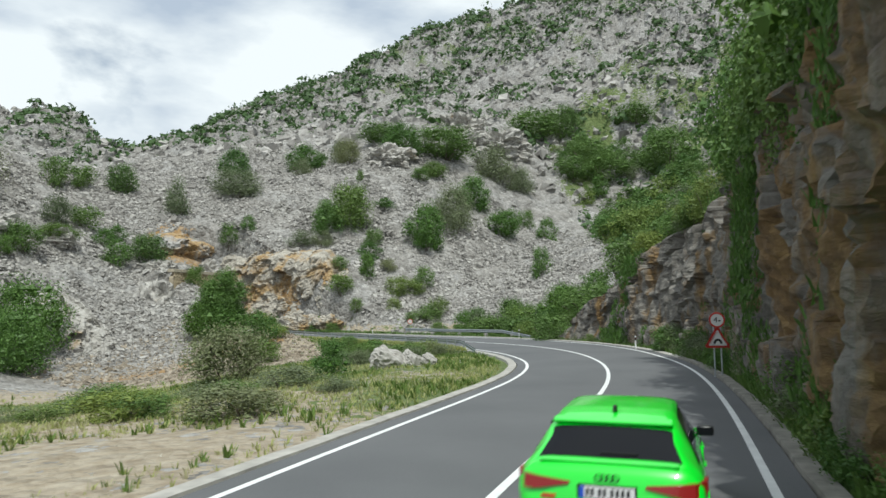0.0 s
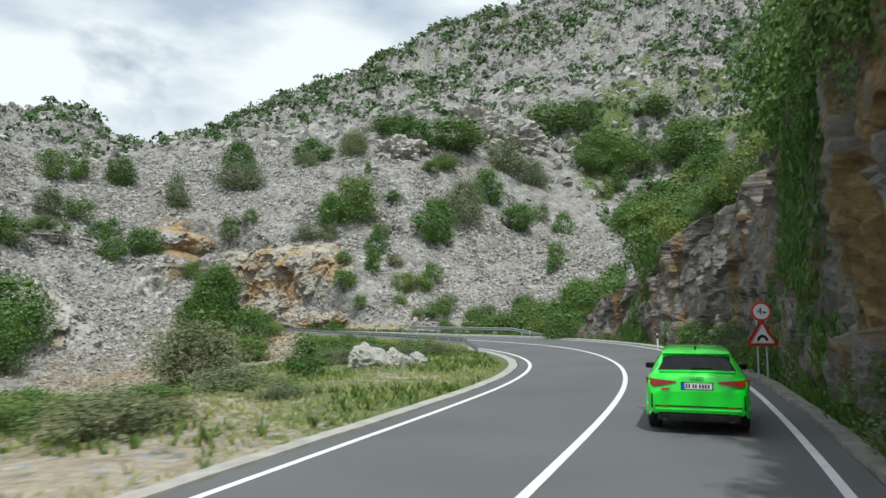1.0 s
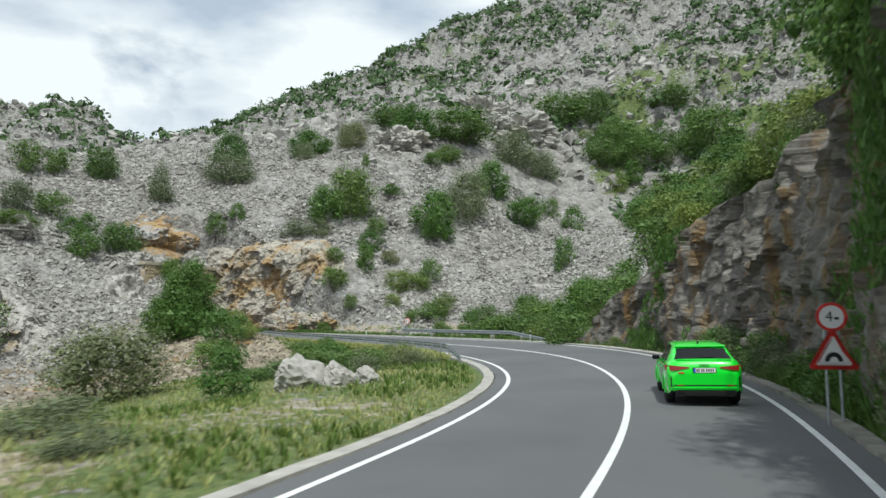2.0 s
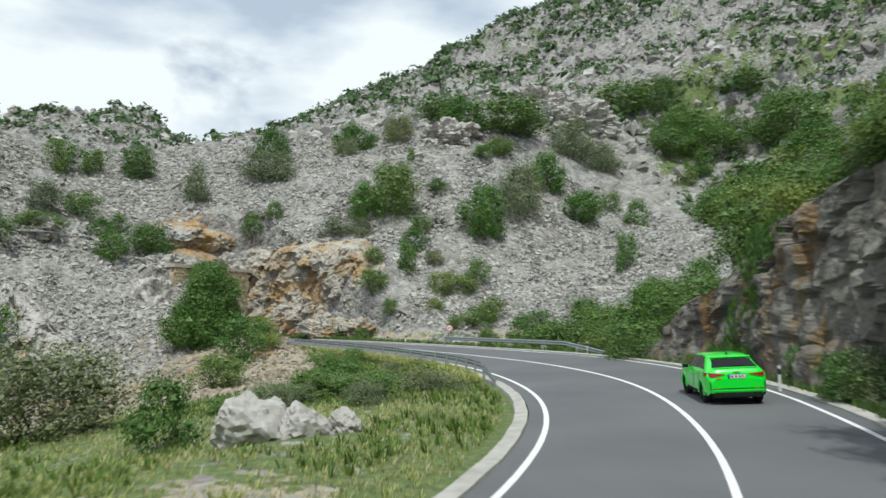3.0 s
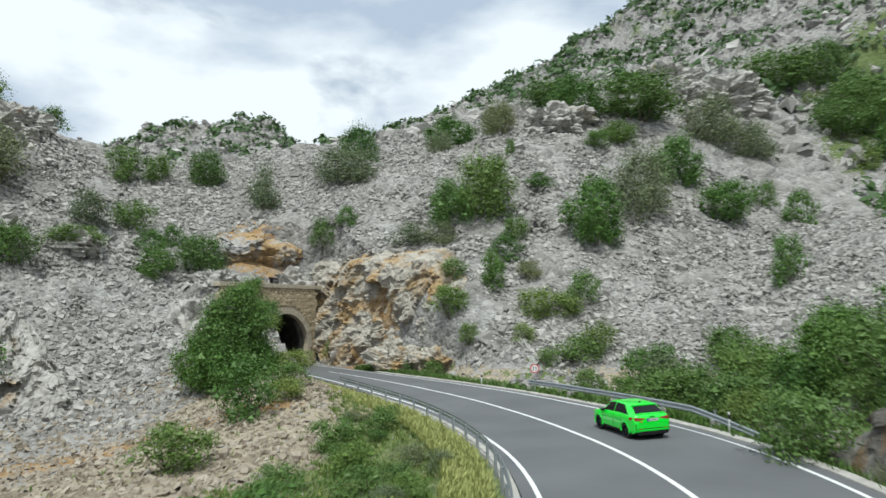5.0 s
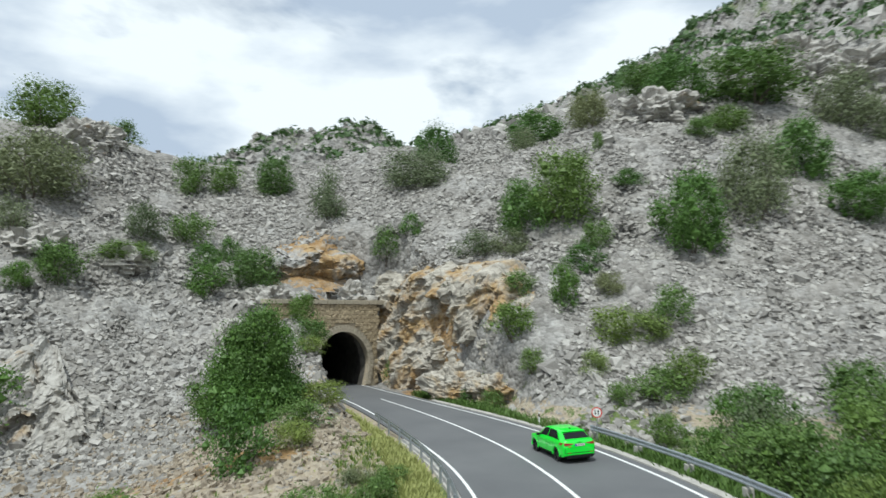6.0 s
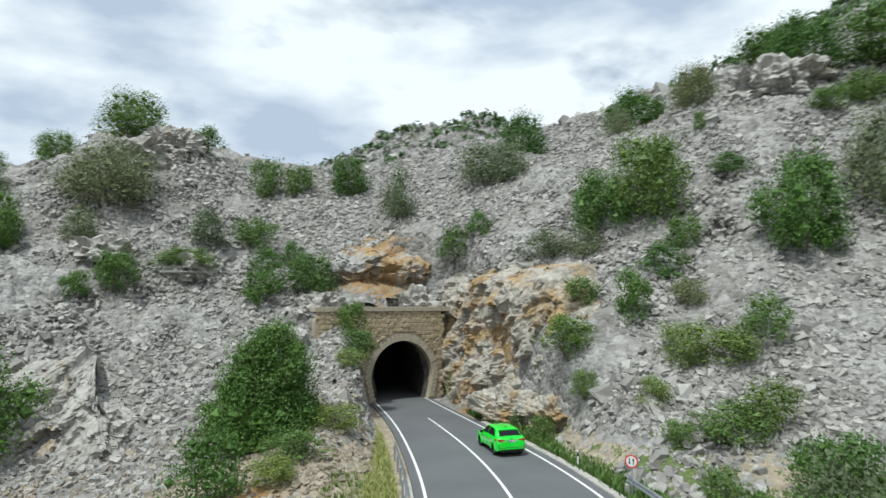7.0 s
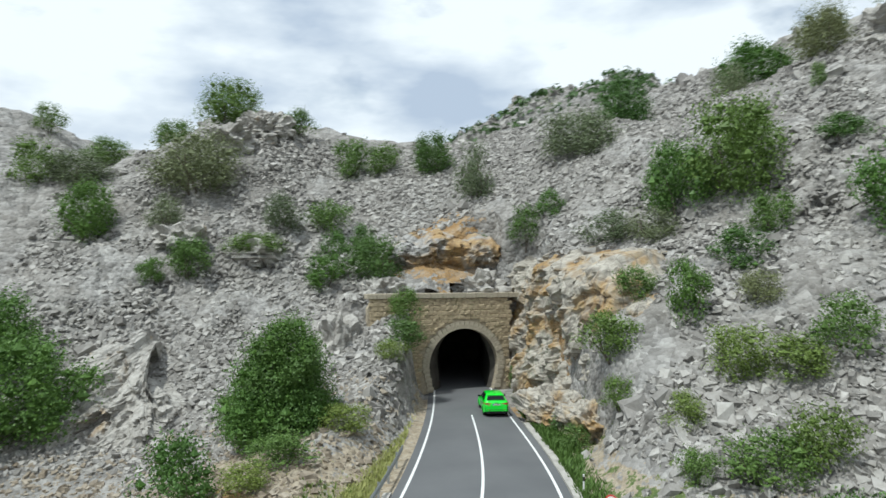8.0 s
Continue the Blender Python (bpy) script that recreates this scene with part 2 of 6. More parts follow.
def fract_noise(x, y, seed=0, octaves=5, gain=0.5):
    """Value noise on arrays, about -1 to 1."""
    total, amp = np.zeros_like(x), 1.0
    for o in range(octaves):
        f = 2.0 ** o
        ix, iy = np.floor(x * f), np.floor(y * f)
        fx, fy = x * f - ix, y * f - iy
        fx, fy = fx * fx * (3 - 2 * fx), fy * fy * (3 - 2 * fy)

        def cell(a, b):
            h = np.sin(a * 127.1 + b * 311.7 + (seed + o) * 74.7) * 43758.5453
            return (h - np.floor(h)) * 2 - 1
        top = cell(ix, iy) * (1 - fx) + cell(ix + 1, iy) * fx
        low = cell(ix, iy + 1) * (1 - fx) + cell(ix + 1, iy + 1) * fx
        total += amp * (top * (1 - fy) + low * fy)
        amp *= gain
    return total


# ---- the road's line and the lie of the land ----
ROAD = [(-11.57, -60.0), (-11.92, -20.0), (-11.99, 6.0), (-11.91, 21.0), (-11.66, 30.0), (-11.70, 38.0), (-12.50, 45.97), (-14.34, 53.77),
        (-17.15, 61.35), (-21.33, 68.30), (-26.63, 74.48), (-32.87, 79.64), (-39.63, 84.06), (-46.97, 87.38), (-54.56, 89.92), (-62.29, 92.0),
        (-70.06, 93.98), (-77.77, 96.1), (-92.07, 100.3)]
# half widths from the centre line to the edge lines, by the run: the bend is wider than the straight
WIDE_RUN = (0, 80, 89, 98, 107, 116, 125, 134, 143, 152, 161, 170, 179, 188, 230)
WIDE_LEFT = (3.6, 3.7, 3.72, 3.55, 3.58, 3.93, 4.6, 4.45, 3.99, 3.86, 3.94, 3.5, 2.71, 2.45, 2.45)
WIDE_RIGHT = (3.6, 3.78, 3.59, 3.41, 3.61, 3.71, 4.33, 5.0, 5.05, 4.45, 3.75, 3.09, 2.64, 2.4, 2.4)
EDGE = 3.4


def smooth_line(points, step=1.0):
    """A Catmull-Rom line through the points, in steps of about that many metres."""
    p = [2 * np.array(points[0]) - np.array(points[1])] + [np.array(q) for q in points] + [2 * np.array(points[-1]) - np.array(points[-2])]
    out = []
    for i in range(1, len(p) - 2):
        n = max(2, int(np.linalg.norm(p[i + 1] - p[i]) / step))
        for k in range(n):
            t = k / n
            out.append(0.5 * (2 * p[i] + (p[i + 1] - p[i - 1]) * t + (2 * p[i - 1] - 5 * p[i] + 4 * p[i + 1] - p[i + 2]) * t * t
                              + (3 * p[i] - p[i - 1] - 3 * p[i + 1] + p[i + 2]) * t ** 3))
    out.append(p[-2])
    return np.array(out)


LINE_MID = smooth_line(ROAD)
for _ in range(20):
    LINE_MID[1:-1] = (LINE_MID[:-2] + 2 * LINE_MID[1:-1] + LINE_MID[2:]) / 4
TANGENT = np.gradient(LINE_MID, axis=0)
TANGENT /= np.linalg.norm(TANGENT, axis=1)[:, None]
RIGHT = np.stack([TANGENT[:, 1], -TANGENT[:, 0]], 1)
RUN = np.concatenate([[0], np.cumsum(np.linalg.norm(np.diff(LINE_MID, axis=0), axis=1))])


WIDE_FINE = np.stack([np.interp(RUN, WIDE_RUN, WIDE_LEFT), np.interp(RUN, WIDE_RUN, WIDE_RIGHT)])
for _ in range(40):
    WIDE_FINE[:, 1:-1] = (WIDE_FINE[:, :-2] + 2 * WIDE_FINE[:, 1:-1] + WIDE_FINE[:, 2:]) / 4


def road_place(x, y):
    """For arrays of places: signed distance from the centre line (right is positive, the edge lines at 3.4) and the run along it."""
    d, s = np.full(x.shape, 1e9), np.zeros(x.shape)
    for i in range(0, len(LINE_MID)):
        dx, dy = x - LINE_MID[i, 0], y - LINE_MID[i, 1]
        along = np.clip(dx * TANGENT[i, 0] + dy * TANGENT[i, 1], -0.8, 0.8)
        ex, ey = dx - along * TANGENT[i, 0], dy - along * TANGENT[i, 1]
        dist = np.hypot(ex, ey)
        side = np.where(ex * RIGHT[i, 0] + ey * RIGHT[i, 1] < 0, -1.0, 1.0)
        closer = dist < np.abs(d)
        d, s = np.where(closer, dist * side, d), np.where(closer, RUN[i] + along, s)
    half = np.where(d < 0, np.interp(s, RUN, WIDE_FINE[0]), np.interp(s, RUN, WIDE_FINE[1]))
    return np.where(np.abs(d) < half, d * EDGE / half, d - np.sign(d) * (half - EDGE)), s


def on_road(run, off):
    """The place at that run along the road and that far to its right (the edge lines are at 3.4), and the heading."""
    half = float(np.interp(run, RUN, WIDE_FINE[0 if off < 0 else 1]))
    off = off * half / EDGE if abs(off) < EDGE else off + (half - EDGE) * (1 if off > 0 else -1)
    x, y = np.interp(run, RUN, LINE_MID[:, 0]), np.interp(run, RUN, LINE_MID[:, 1])
    rx, ry = np.interp(run, RUN, RIGHT[:, 0]), np.interp(run, RUN, RIGHT[:, 1])
    return x + rx * off, y + ry * off, math.degrees(math.atan2(rx, -ry))


def run_near(x, y):
    return float(road_place(np.array([x]), np.array([y]))[1][0])


def dip(run, off=0.0):
    """The road falls a little into the bend and banks towards its inside."""
    low = np.interp(run, [60, 89, 98, 107, 116, 125, 134, 143, 152, 161, 170, 179, 188, 240], [0, -0.07, -0.12, -0.15, -0.22, -0.32, -0.43, -0.52, -0.54, -0.46, -0.32, -0.18, -0.10, -0.10])
    return low + np.interp(run, [95, 107, 116, 143, 161, 176], [0, 0.02, 0.042, 0.047, 0.028, 0]) * np.clip(off, -4.4, 4.4)


def gully_edge(y):
    """x of the line that parts the bare scree from the green gully."""
    return np.interp(y, [84, 92, 96, 100, 110, 130, 152, 160, 185, 230], [-30, -27, -22, -19.5, -17.5, -22, -28, -34, -40, -46])


def bank_edge(y):
    """x of the edge where the meadow breaks off into the bare bank."""
    return np.interp(y, [40, 57, 72, 80], [-46, -38, -40, -50])


# heights of the valley and mountains on a widening net, and what the near slopes add to it
LAND_WIDE = np.array([
    41, 28, 15, 5, 1, -1, 7, 22, 37,
    20, 22, 18, 5, -5, -4, 6, 27, 44,
    -1, 12, 27, 28, -1, -4, 8, 33, 50,
    -11, 4, 26, 44, 0, -11, 10, 37, 57,
    -4, 10, 22, 34, 13, -5, 19, 41, 65,
    19, 38, 39, 35, 46, 16, 11, 47, 83,
    55, 79, 62, 46, 65, 43, 31, 75, 109,
    84, 92, 89, 83, 75, 47, 54, 104, 133,
    103, 134, 152, 148, 150, 151, 163, 179, 172,
    110, 177, 221, 231, 268, 317, 333, 295, 233,
], dtype=float).reshape(10, 9)
LAND_NEAR = np.array([
    9.2, 9.4, 5.7, 0.3, 0.3, 0.2, 0.5, 0.1, 0.0,
    -5.5, -11.2, 1.3, 0.2, -4.9, -0.4, 4.7, -0.4, 0.0,
    1.1, 4.5, 3.3, 0.5, -5.4, 4.7, 1.4, -1.4, 0.0,
    -1.1, -0.1, 0.5, -5.6, -0.7, 7.2, -1.3, -2.3, -0.0,
    -5.3, -2.6, -0.5, 0.8, 0.9, 2.0, -3.9, -0.2, -0.0,
    0.2, 1.8, 1.3, 0.0, 5.8, 2.8, -2.2, 0.3, 0.0,
    -0.3, -1.3, -0.4, -7.6, 2.6, 1.6, -3.1, -0.5, 0.0,
    -3.3, -1.3, 0.5, -6.0, 3.8, 1.2, -6.9, -6.0, 0.0,
    -2.2, 2.5, -1.0, -5.5, 1.2, 2.4, -4.3, -8.6, 0.0,
    -4.5, -1.9, -3.5, -0.6, 0.3, 0.0, -0.0, 0.0, 0.0,
], dtype=float).reshape(10, 9)

# what the hills behind the first ridge add
LAND_FAR = np.array([
    -0.0, -0.4, -0.8, -0.5, -1.7, 2.2, 1.1, -1.9,
    -0.2, -2.5, 1.6, 0.8, 0.9, -6.2, -0.2, 1.3,
    -0.2, 2.1, 13.0, -1.5, 0.0, -3.0, -4.0, 0.3,
    -0.2, -2.2, -7.4, -7.1, -7.5, -5.0, -0.2, 0.0,
    -2.1, -5.3, 0.5, -0.2, -3.9, -0.8, 0.0, 0.0,
    -3.9, 1.3, -10.7, -2.7, 4.9, -5.7, -0.7, 0.0,
], dtype=float).reshape(6, 8)


def spline(table, u, v):
    """A smooth sheet over a table of heights."""
    nv, nu = table.shape
    iu, iv = np.floor(u).astype(int), np.floor(v).astype(int)
    fu, fv = u - iu, v - iv

    def weights(f):
        return ((1 - f) ** 3 / 6, (3 * f ** 3 - 6 * f * f + 4) / 6, (-3 * f ** 3 + 3 * f * f + 3 * f + 1) / 6, f ** 3 / 6)
    total = np.zeros_like(u)
    for a, wa in enumerate(weights(fu)):
        for b, wb in enumerate(weights(fv)):
            total += wa * wb * table[np.clip(iv + b - 1, 0, nv - 1), np.clip(iu + a - 1, 0, nu - 1)]
    return total


# height of the mountain's far crest from west to east
CREST_X = [-700, -560, -509, -480, -450, -411, -362, -300, -250, -187, -106, -30, 60, 200, 420]
CREST_Z = [195, 190, 172, 148, 129, 131, 139, 155, 173, 188, 206, 222, 235, 240, 225]
PORTAL_A, PORTAL_B = np.array((-71.4, 86.4)), np.array((-72.5, 98.5))     # ends of the portal's wall
PORTAL_ALONG = (PORTAL_B - PORTAL_A) / np.linalg.norm(PORTAL_B - PORTAL_A)
PORTAL_OUT = np.array((PORTAL_ALONG[1], -PORTAL_ALONG[0]))                # towards the open road
ARCH_MID, ARCH_HALF, ARCH_TOP, PARAPET = 8.24, 3.22, 5.22, 8.3
RUN_PORTAL = run_near(-72.0, 94.9)


def cliff_height(run):
    return np.interp(run, [60, 80, 100, 108, 113, 118, 123, 127, 129, 131, 133, 135], [9, 9.2, 9.3, 9.4, 9.2, 8.2, 6.9, 5.9, 5.1, 4.2, 2.4, 0.0])


def land(x, y, rough=1.0):
    """Height of the ground at arrays of places."""
    x, y = np.asarray(x, dtype=float), np.asarray(y, dtype=float)
    z = spline(LAND_WIDE, (np.arcsinh((x + 60) / 60) + 2.75) / 0.62, (np.arcsinh((y - 90) / 60) + 1.75) / 0.49)
    z = z + spline(LAND_NEAR, (x + 125) / 15, (y - 45) / 14)
    crest = np.interp(x, CREST_X, CREST_Z)
    climb = np.interp(y, [150, 180, 265, 360, 440, 520, 620], [0.22, 0.27, 0.40, 0.70, 1.0, 0.80, 0.55])
    # nothing in between stands over the skyline
    cap = 4 + (np.interp(-11 + (x + 11) * 410 / np.maximum(y - 30, 40), CREST_X, CREST_Z) - 4) * (y - 30) / 410
    z = z + (np.minimum(z, cap) - z) * smoothstep(120, 150, y)
    start = 175 + 0.6 * np.maximum(0, -x - 80)
    z = z + (crest * climb - z) * smoothstep(start, start + 60, y)
    z = z + spline(LAND_FAR, (x + 330) / 45, (y - 100) / 40)
    d, s = road_place(x, y)
    far = np.hypot(x + 30, y - 60)
    high = smoothstep(2.0, 12.0, z) * smoothstep(7.0, 14.0, np.abs(d))
    relief = 1.3 * fract_noise(x / 11, y / 11, 3, 4) + 0.55 * fract_noise(x / 2.6, y / 2.6, 9, 3)
    crags = (0.55 - np.abs(fract_noise(x / 30, y / 38, 21, 5, 0.55))) * np.clip((far - 100) / 60, 0, 2.2) * 5.0 * smoothstep(470, 400, y)
    fine = (0.5 - np.abs(fract_noise(x / 7, y / 8, 25, 3, 0.55))) * np.clip((far - 70) / 60, 0, 1.6) * 2.4
    z = z + rough * (high * relief + (crags + fine) * smoothstep(20, 45, z))
    z = z + rough * 0.10 * fract_noise(x / 1.7, y / 1.7, 5, 3) * smoothstep(4.6, 7, np.abs(d))
    # the flat inside the bend falls gently away from the road
    flat = smoothstep(-54, -44, x) * smoothstep(74, 66, y + 0.35 * x + 8) * (d < 0)
    z = z + (np.minimum(z, -0.12 - 0.035 * np.maximum(0, -d - 5) + rough * 0.12 * fract_noise(x / 3.5, y / 3.5, 8, 3)) - z) * flat
    # the cliff's side of the road
    cliff = cliff_height(s)
    right = np.where((s < RUN[-1] - 45) & (cliff > 0.05), 1.0, 0.0)
    behind = np.clip(cliff - 1.2 + 0.55 * (d - 7.6), -0.1, 60)
    hold = right * smoothstep(45, 18, d) * smoothstep(0, 3, d)
    z = z + (np.minimum(np.maximum(z, behind * 0.85), behind + 2) - z) * hold
    # the crag beside the portal rises straight from the verge
    crag = smoothstep(-75, -72.5, x) * smoothstep(-48, -51.5, x) * smoothstep(8.2, 7.0, d) * (d > 0)
    z = z + (np.minimum(z, 0.1) - z) * crag
    # the road's bench, open to the portal's wall
    rel = (x - PORTAL_A[0]) * PORTAL_OUT[0] + (y - PORTAL_A[1]) * PORTAL_OUT[1]
    near_wall = smoothstep(22, 4, rel)
    inner = 4.75 + 1.0 * right * (d > 0)
    outer = np.where(d > 0, np.where(right > 0, 8.2, 9.5 - 3.2 * near_wall), 10.5 - 4.6 * near_wall)
    keep = smoothstep(inner, outer, np.abs(d))
    bench = dip(s, d) - 0.09 - 0.05 * smoothstep(3.5, 5.5, np.abs(d))
    wall_line = smoothstep(-1.5, -0.7, rel)
    z_open = bench + (z - bench) * keep
    along = (x - PORTAL_A[0]) * PORTAL_ALONG[0] + (y - PORTAL_A[1]) * PORTAL_ALONG[1]
    over = np.where((along > -1.5) & (along < 14), np.maximum(z, 7.9), z)
    over = np.where((rel > -6) & (along > -0.5) & (along < 13), np.clip(over, 7.9, 8.15 + 0.75 * np.maximum(0, -rel - 0.8)), over)
    z = np.where(rel < 0.5, over + (z_open - over) * wall_line, z_open)
    return z


def warped(lo, hi, n, mid, width):
    return mid + width * np.sinh(np.linspace(math.asinh((lo - mid) / width), math.asinh((hi - mid) / width), n))


def make_ground():
    xs, ys = warped(-640, 420, 440, -48, 55), warped(-170, 620, 440, 82, 48)
    gx, gy = np.meshgrid(xs, ys)
    gz = land(gx, gy)
    d, s = road_place(gx, gy)
    # rocks jut sideways a little as well
    jut = smoothstep(8, 14, np.abs(d)) * smoothstep(2, 8, gz) * 0.5
    px = gx + jut * fract_noise(gx / 2.1, gy / 2.1, 31, 2)
    py = gy + jut * fract_noise(gx / 2.1, gy / 2.1, 47, 2)
    n = len(xs)
    verts = np.stack([px.ravel(), py.ravel(), gz.ravel()], 1)
    rel = (gx - PORTAL_A[0]) * PORTAL_OUT[0] + (gy - PORTAL_A[1]) * PORTAL_OUT[1]
    hole = ((np.abs(d) < 3.6) & (rel < -0.2) & (rel > -3.0)).ravel()
    idx = np.arange(len(ys) * n).reshape(len(ys), n)
    quads = np.stack([idx[:-1, :-1], idx[:-1, 1:], idx[1:, 1:], idx[1:, :-1]], -1).reshape(-1, 4)
    low = (verts[quads][:, :, 2].min(1) < 7.0)
    quads = quads[~(hole[quads].any(1) & low)]
    ob = raw_object("ground", verts.tolist(), quads.tolist(), SCREE, smooth=False)
    # what covers it: grass, ochre rock, bare soil
    patch = fract_noise(gx / 9, gy / 9, 61, 4)
    grass = np.zeros_like(gz)
    low_left = smoothstep(2.0, 0.2, gz) * smoothstep(-66, -50, gx)
    sand = np.exp(-((gx + 19) / 4.5) ** 2 - ((gy - 22) / 7) ** 2) + smoothstep(-42, -52, gx - 0.25 * (gy - 70)) * smoothstep(90, 80, gy)
    grass = np.maximum(grass, low_left * (0.62 + 0.5 * patch) * (1 - 0.75 * np.clip(sand, 0, 1)) * (0.25 + 0.75 * smoothstep(-2, 1.5, gx - bank_edge(gy))))
    valley = smoothstep(-2, 5, gx - gully_edge(gy)) * smoothstep(88, 100, gy) * smoothstep(330, 180, gy)
    grass = np.maximum(grass, valley * (0.46 + 0.5 * patch))
    grass = np.maximum(grass, smoothstep(4.2, 5.0, d) * smoothstep(12, 8, d) * (0.5 + 0.5 * patch) * smoothstep(3.5, 1.5, gz) * (s < RUN_PORTAL - 14))
    grass = np.maximum(grass, smoothstep(150, 260, np.hypot(gx + 30, gy - 60)) * (0.10 + 0.5 * patch))
    ochre = 0.9 * np.exp(-((gx + 54 - 0.75 * (gy - 70)) / 2.2) ** 2) * smoothstep(60, 64, gy) * smoothstep(79, 75, gy) + np.exp(-((gx + 78) ** 2 + (gy - 94) ** 2) / 30) * 0.8 + np.exp(-((gx + 63) ** 2 + (gy - 98) ** 2) / 24) * 0.7
    soil = np.exp(-((gx + 19) / 3.5) ** 2 - ((gy - 23) / 7) ** 2) * 0.75 + np.exp(-((gx + 57) / 9) ** 2 - ((gy - 76) / 5) ** 2) * 0.8
    soil = np.maximum(soil, smoothstep(5.6, 4.4, np.abs(d)) * 0.72 * (d < 0) * (s < RUN_PORTAL - 3))
    soil = np.maximum(soil, low_left * 0.62)
    bare = np.exp(-((d + 8.0) / 2.4) ** 2) * (gy < 62) * (gy > 10)
    soil = np.maximum(soil, 0.54 * bare)
    grass = grass * (1 - 0.3 * bare)
    soil = np.maximum(soil, smoothstep(3, 0, gz) * smoothstep(-56, -64, gx) * 0.15)
    me = ob.data
    layer = me.color_attributes.new("cover", "FLOAT_COLOR", "POINT")
    rgba = np.stack([grass.ravel(), ochre.ravel(), soil.ravel(), np.ones(gz.size)], 1)
    layer.data.foreach_set("color", np.clip(rgba, 0, 1).ravel())
    tagged(ob, "grey limestone scree slopes and grassy valley floor", "ground", kind="structure")
    return ob


ground = make_ground()


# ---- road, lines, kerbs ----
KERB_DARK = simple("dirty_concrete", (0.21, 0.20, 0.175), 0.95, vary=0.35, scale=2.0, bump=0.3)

def ribbon(name, offs, heights, run0, run1, mat, label, category, step=0.5, wobble=0.0, kind="structure"):
    """A strip along the road, its section given by offsets and heights."""
    runs = np.arange(run0, run1 + step * 0.5, step)
    verts, faces = [], []
    k = len(offs)
    for r in runs:
        for o, h in zip(offs, heights):
            o2 = o + wobble * math.sin(r * 1.7 + o) * math.sin(r * 0.61)
            x, y, _ = on_road(r, o2)
            verts.append((x, y, h + float(dip(r, o))))
    for i in range(len(runs) - 1):
        for j in range(k - 1):
            a = i * k + j
            faces.append((a, a + 1, a + k + 1, a + k))
    return tagged(raw_object(name, verts, faces, mat), label, category, kind=kind)


RUN_END = RUN[-1] - 0.5
ribbon("road", (-3.92, -3.9, 0, 3.9, 3.92), (-0.12, 0.0, 0.025, 0.0, -0.12), 0, RUN_END, ASPHALT, "dark grey asphalt road with white lines", "road")
ribbon("edge_line_left", (-3.47, -3.33), (0.008, 0.009), 0, RUN_END, LINE, "white painted road edge line", "road marking")
ribbon("edge_line_right", (3.33, 3.47), (0.009, 0.008), 0, RUN_END, LINE, "white painted road edge line", "road marking")
ribbon("centre_line", (-0.07, 0.07), (0.030, 0.030), 0, RUN_PORTAL - 9.5, LINE, "unbroken white painted centre line", "road marking")
ribbon("kerb_left", (-4.38, -4.34, -3.95, -3.93), (-0.2, 0.02, 0.035, -0.1), 20, RUN_PORTAL - 26, CONCRETE, "worn pale concrete road edging", "kerb", wobble=0.02)
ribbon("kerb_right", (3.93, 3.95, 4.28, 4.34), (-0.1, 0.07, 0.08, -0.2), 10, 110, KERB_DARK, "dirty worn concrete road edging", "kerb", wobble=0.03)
ribbon("kerb_outer", (3.93, 3.95, 4.34, 4.40), (-0.1, 0.04, 0.06, -0.2), 110, RUN_PORTAL - 12, CONCRETE, "pale concrete edging of the outer bend", "kerb", wobble=0.03)


def shards(u, v, seed, tilt=0.9):
    """Broken facets: each uneven cell has a level and a slope of its own, about -0.5 to 0.5."""
    iu, iv = np.floor(u), np.floor(v)
    best, val = np.full(u.shape, 1e9), np.zeros(u.shape)

    def rnd(a, b, k):
        h = np.sin(a * 127.1 + b * 311.7 + (seed + k) * 74.7) * 43758.5453
        return h - np.floor(h)
    for du in (-1, 0, 1):
        for dv in (-1, 0, 1):
            a, b = iu + du, iv + dv
            pu, pv = u - a - rnd(a, b, 1), v - b - rnd(a, b, 2)
            dist = pu * pu + pv * pv
            level = rnd(a, b, 3) - 0.5 + tilt * ((rnd(a, b, 4) - 0.5) * pu + (rnd(a, b, 5) - 0.5) * pv)
            val = np.where(dist < best, level, val)
            best = np.minimum(best, dist)
    return val


def cliff_off(run, z):
    """How far right of the road the cut face stands at that height."""
    return np.interp(run, [85, 104, 110, 124, 135], [4.75, 4.75, 5.05, 4.75, 4.9]) + np.interp(run, [100, 110, 122], [0.05, 0.26, 0.22]) * z


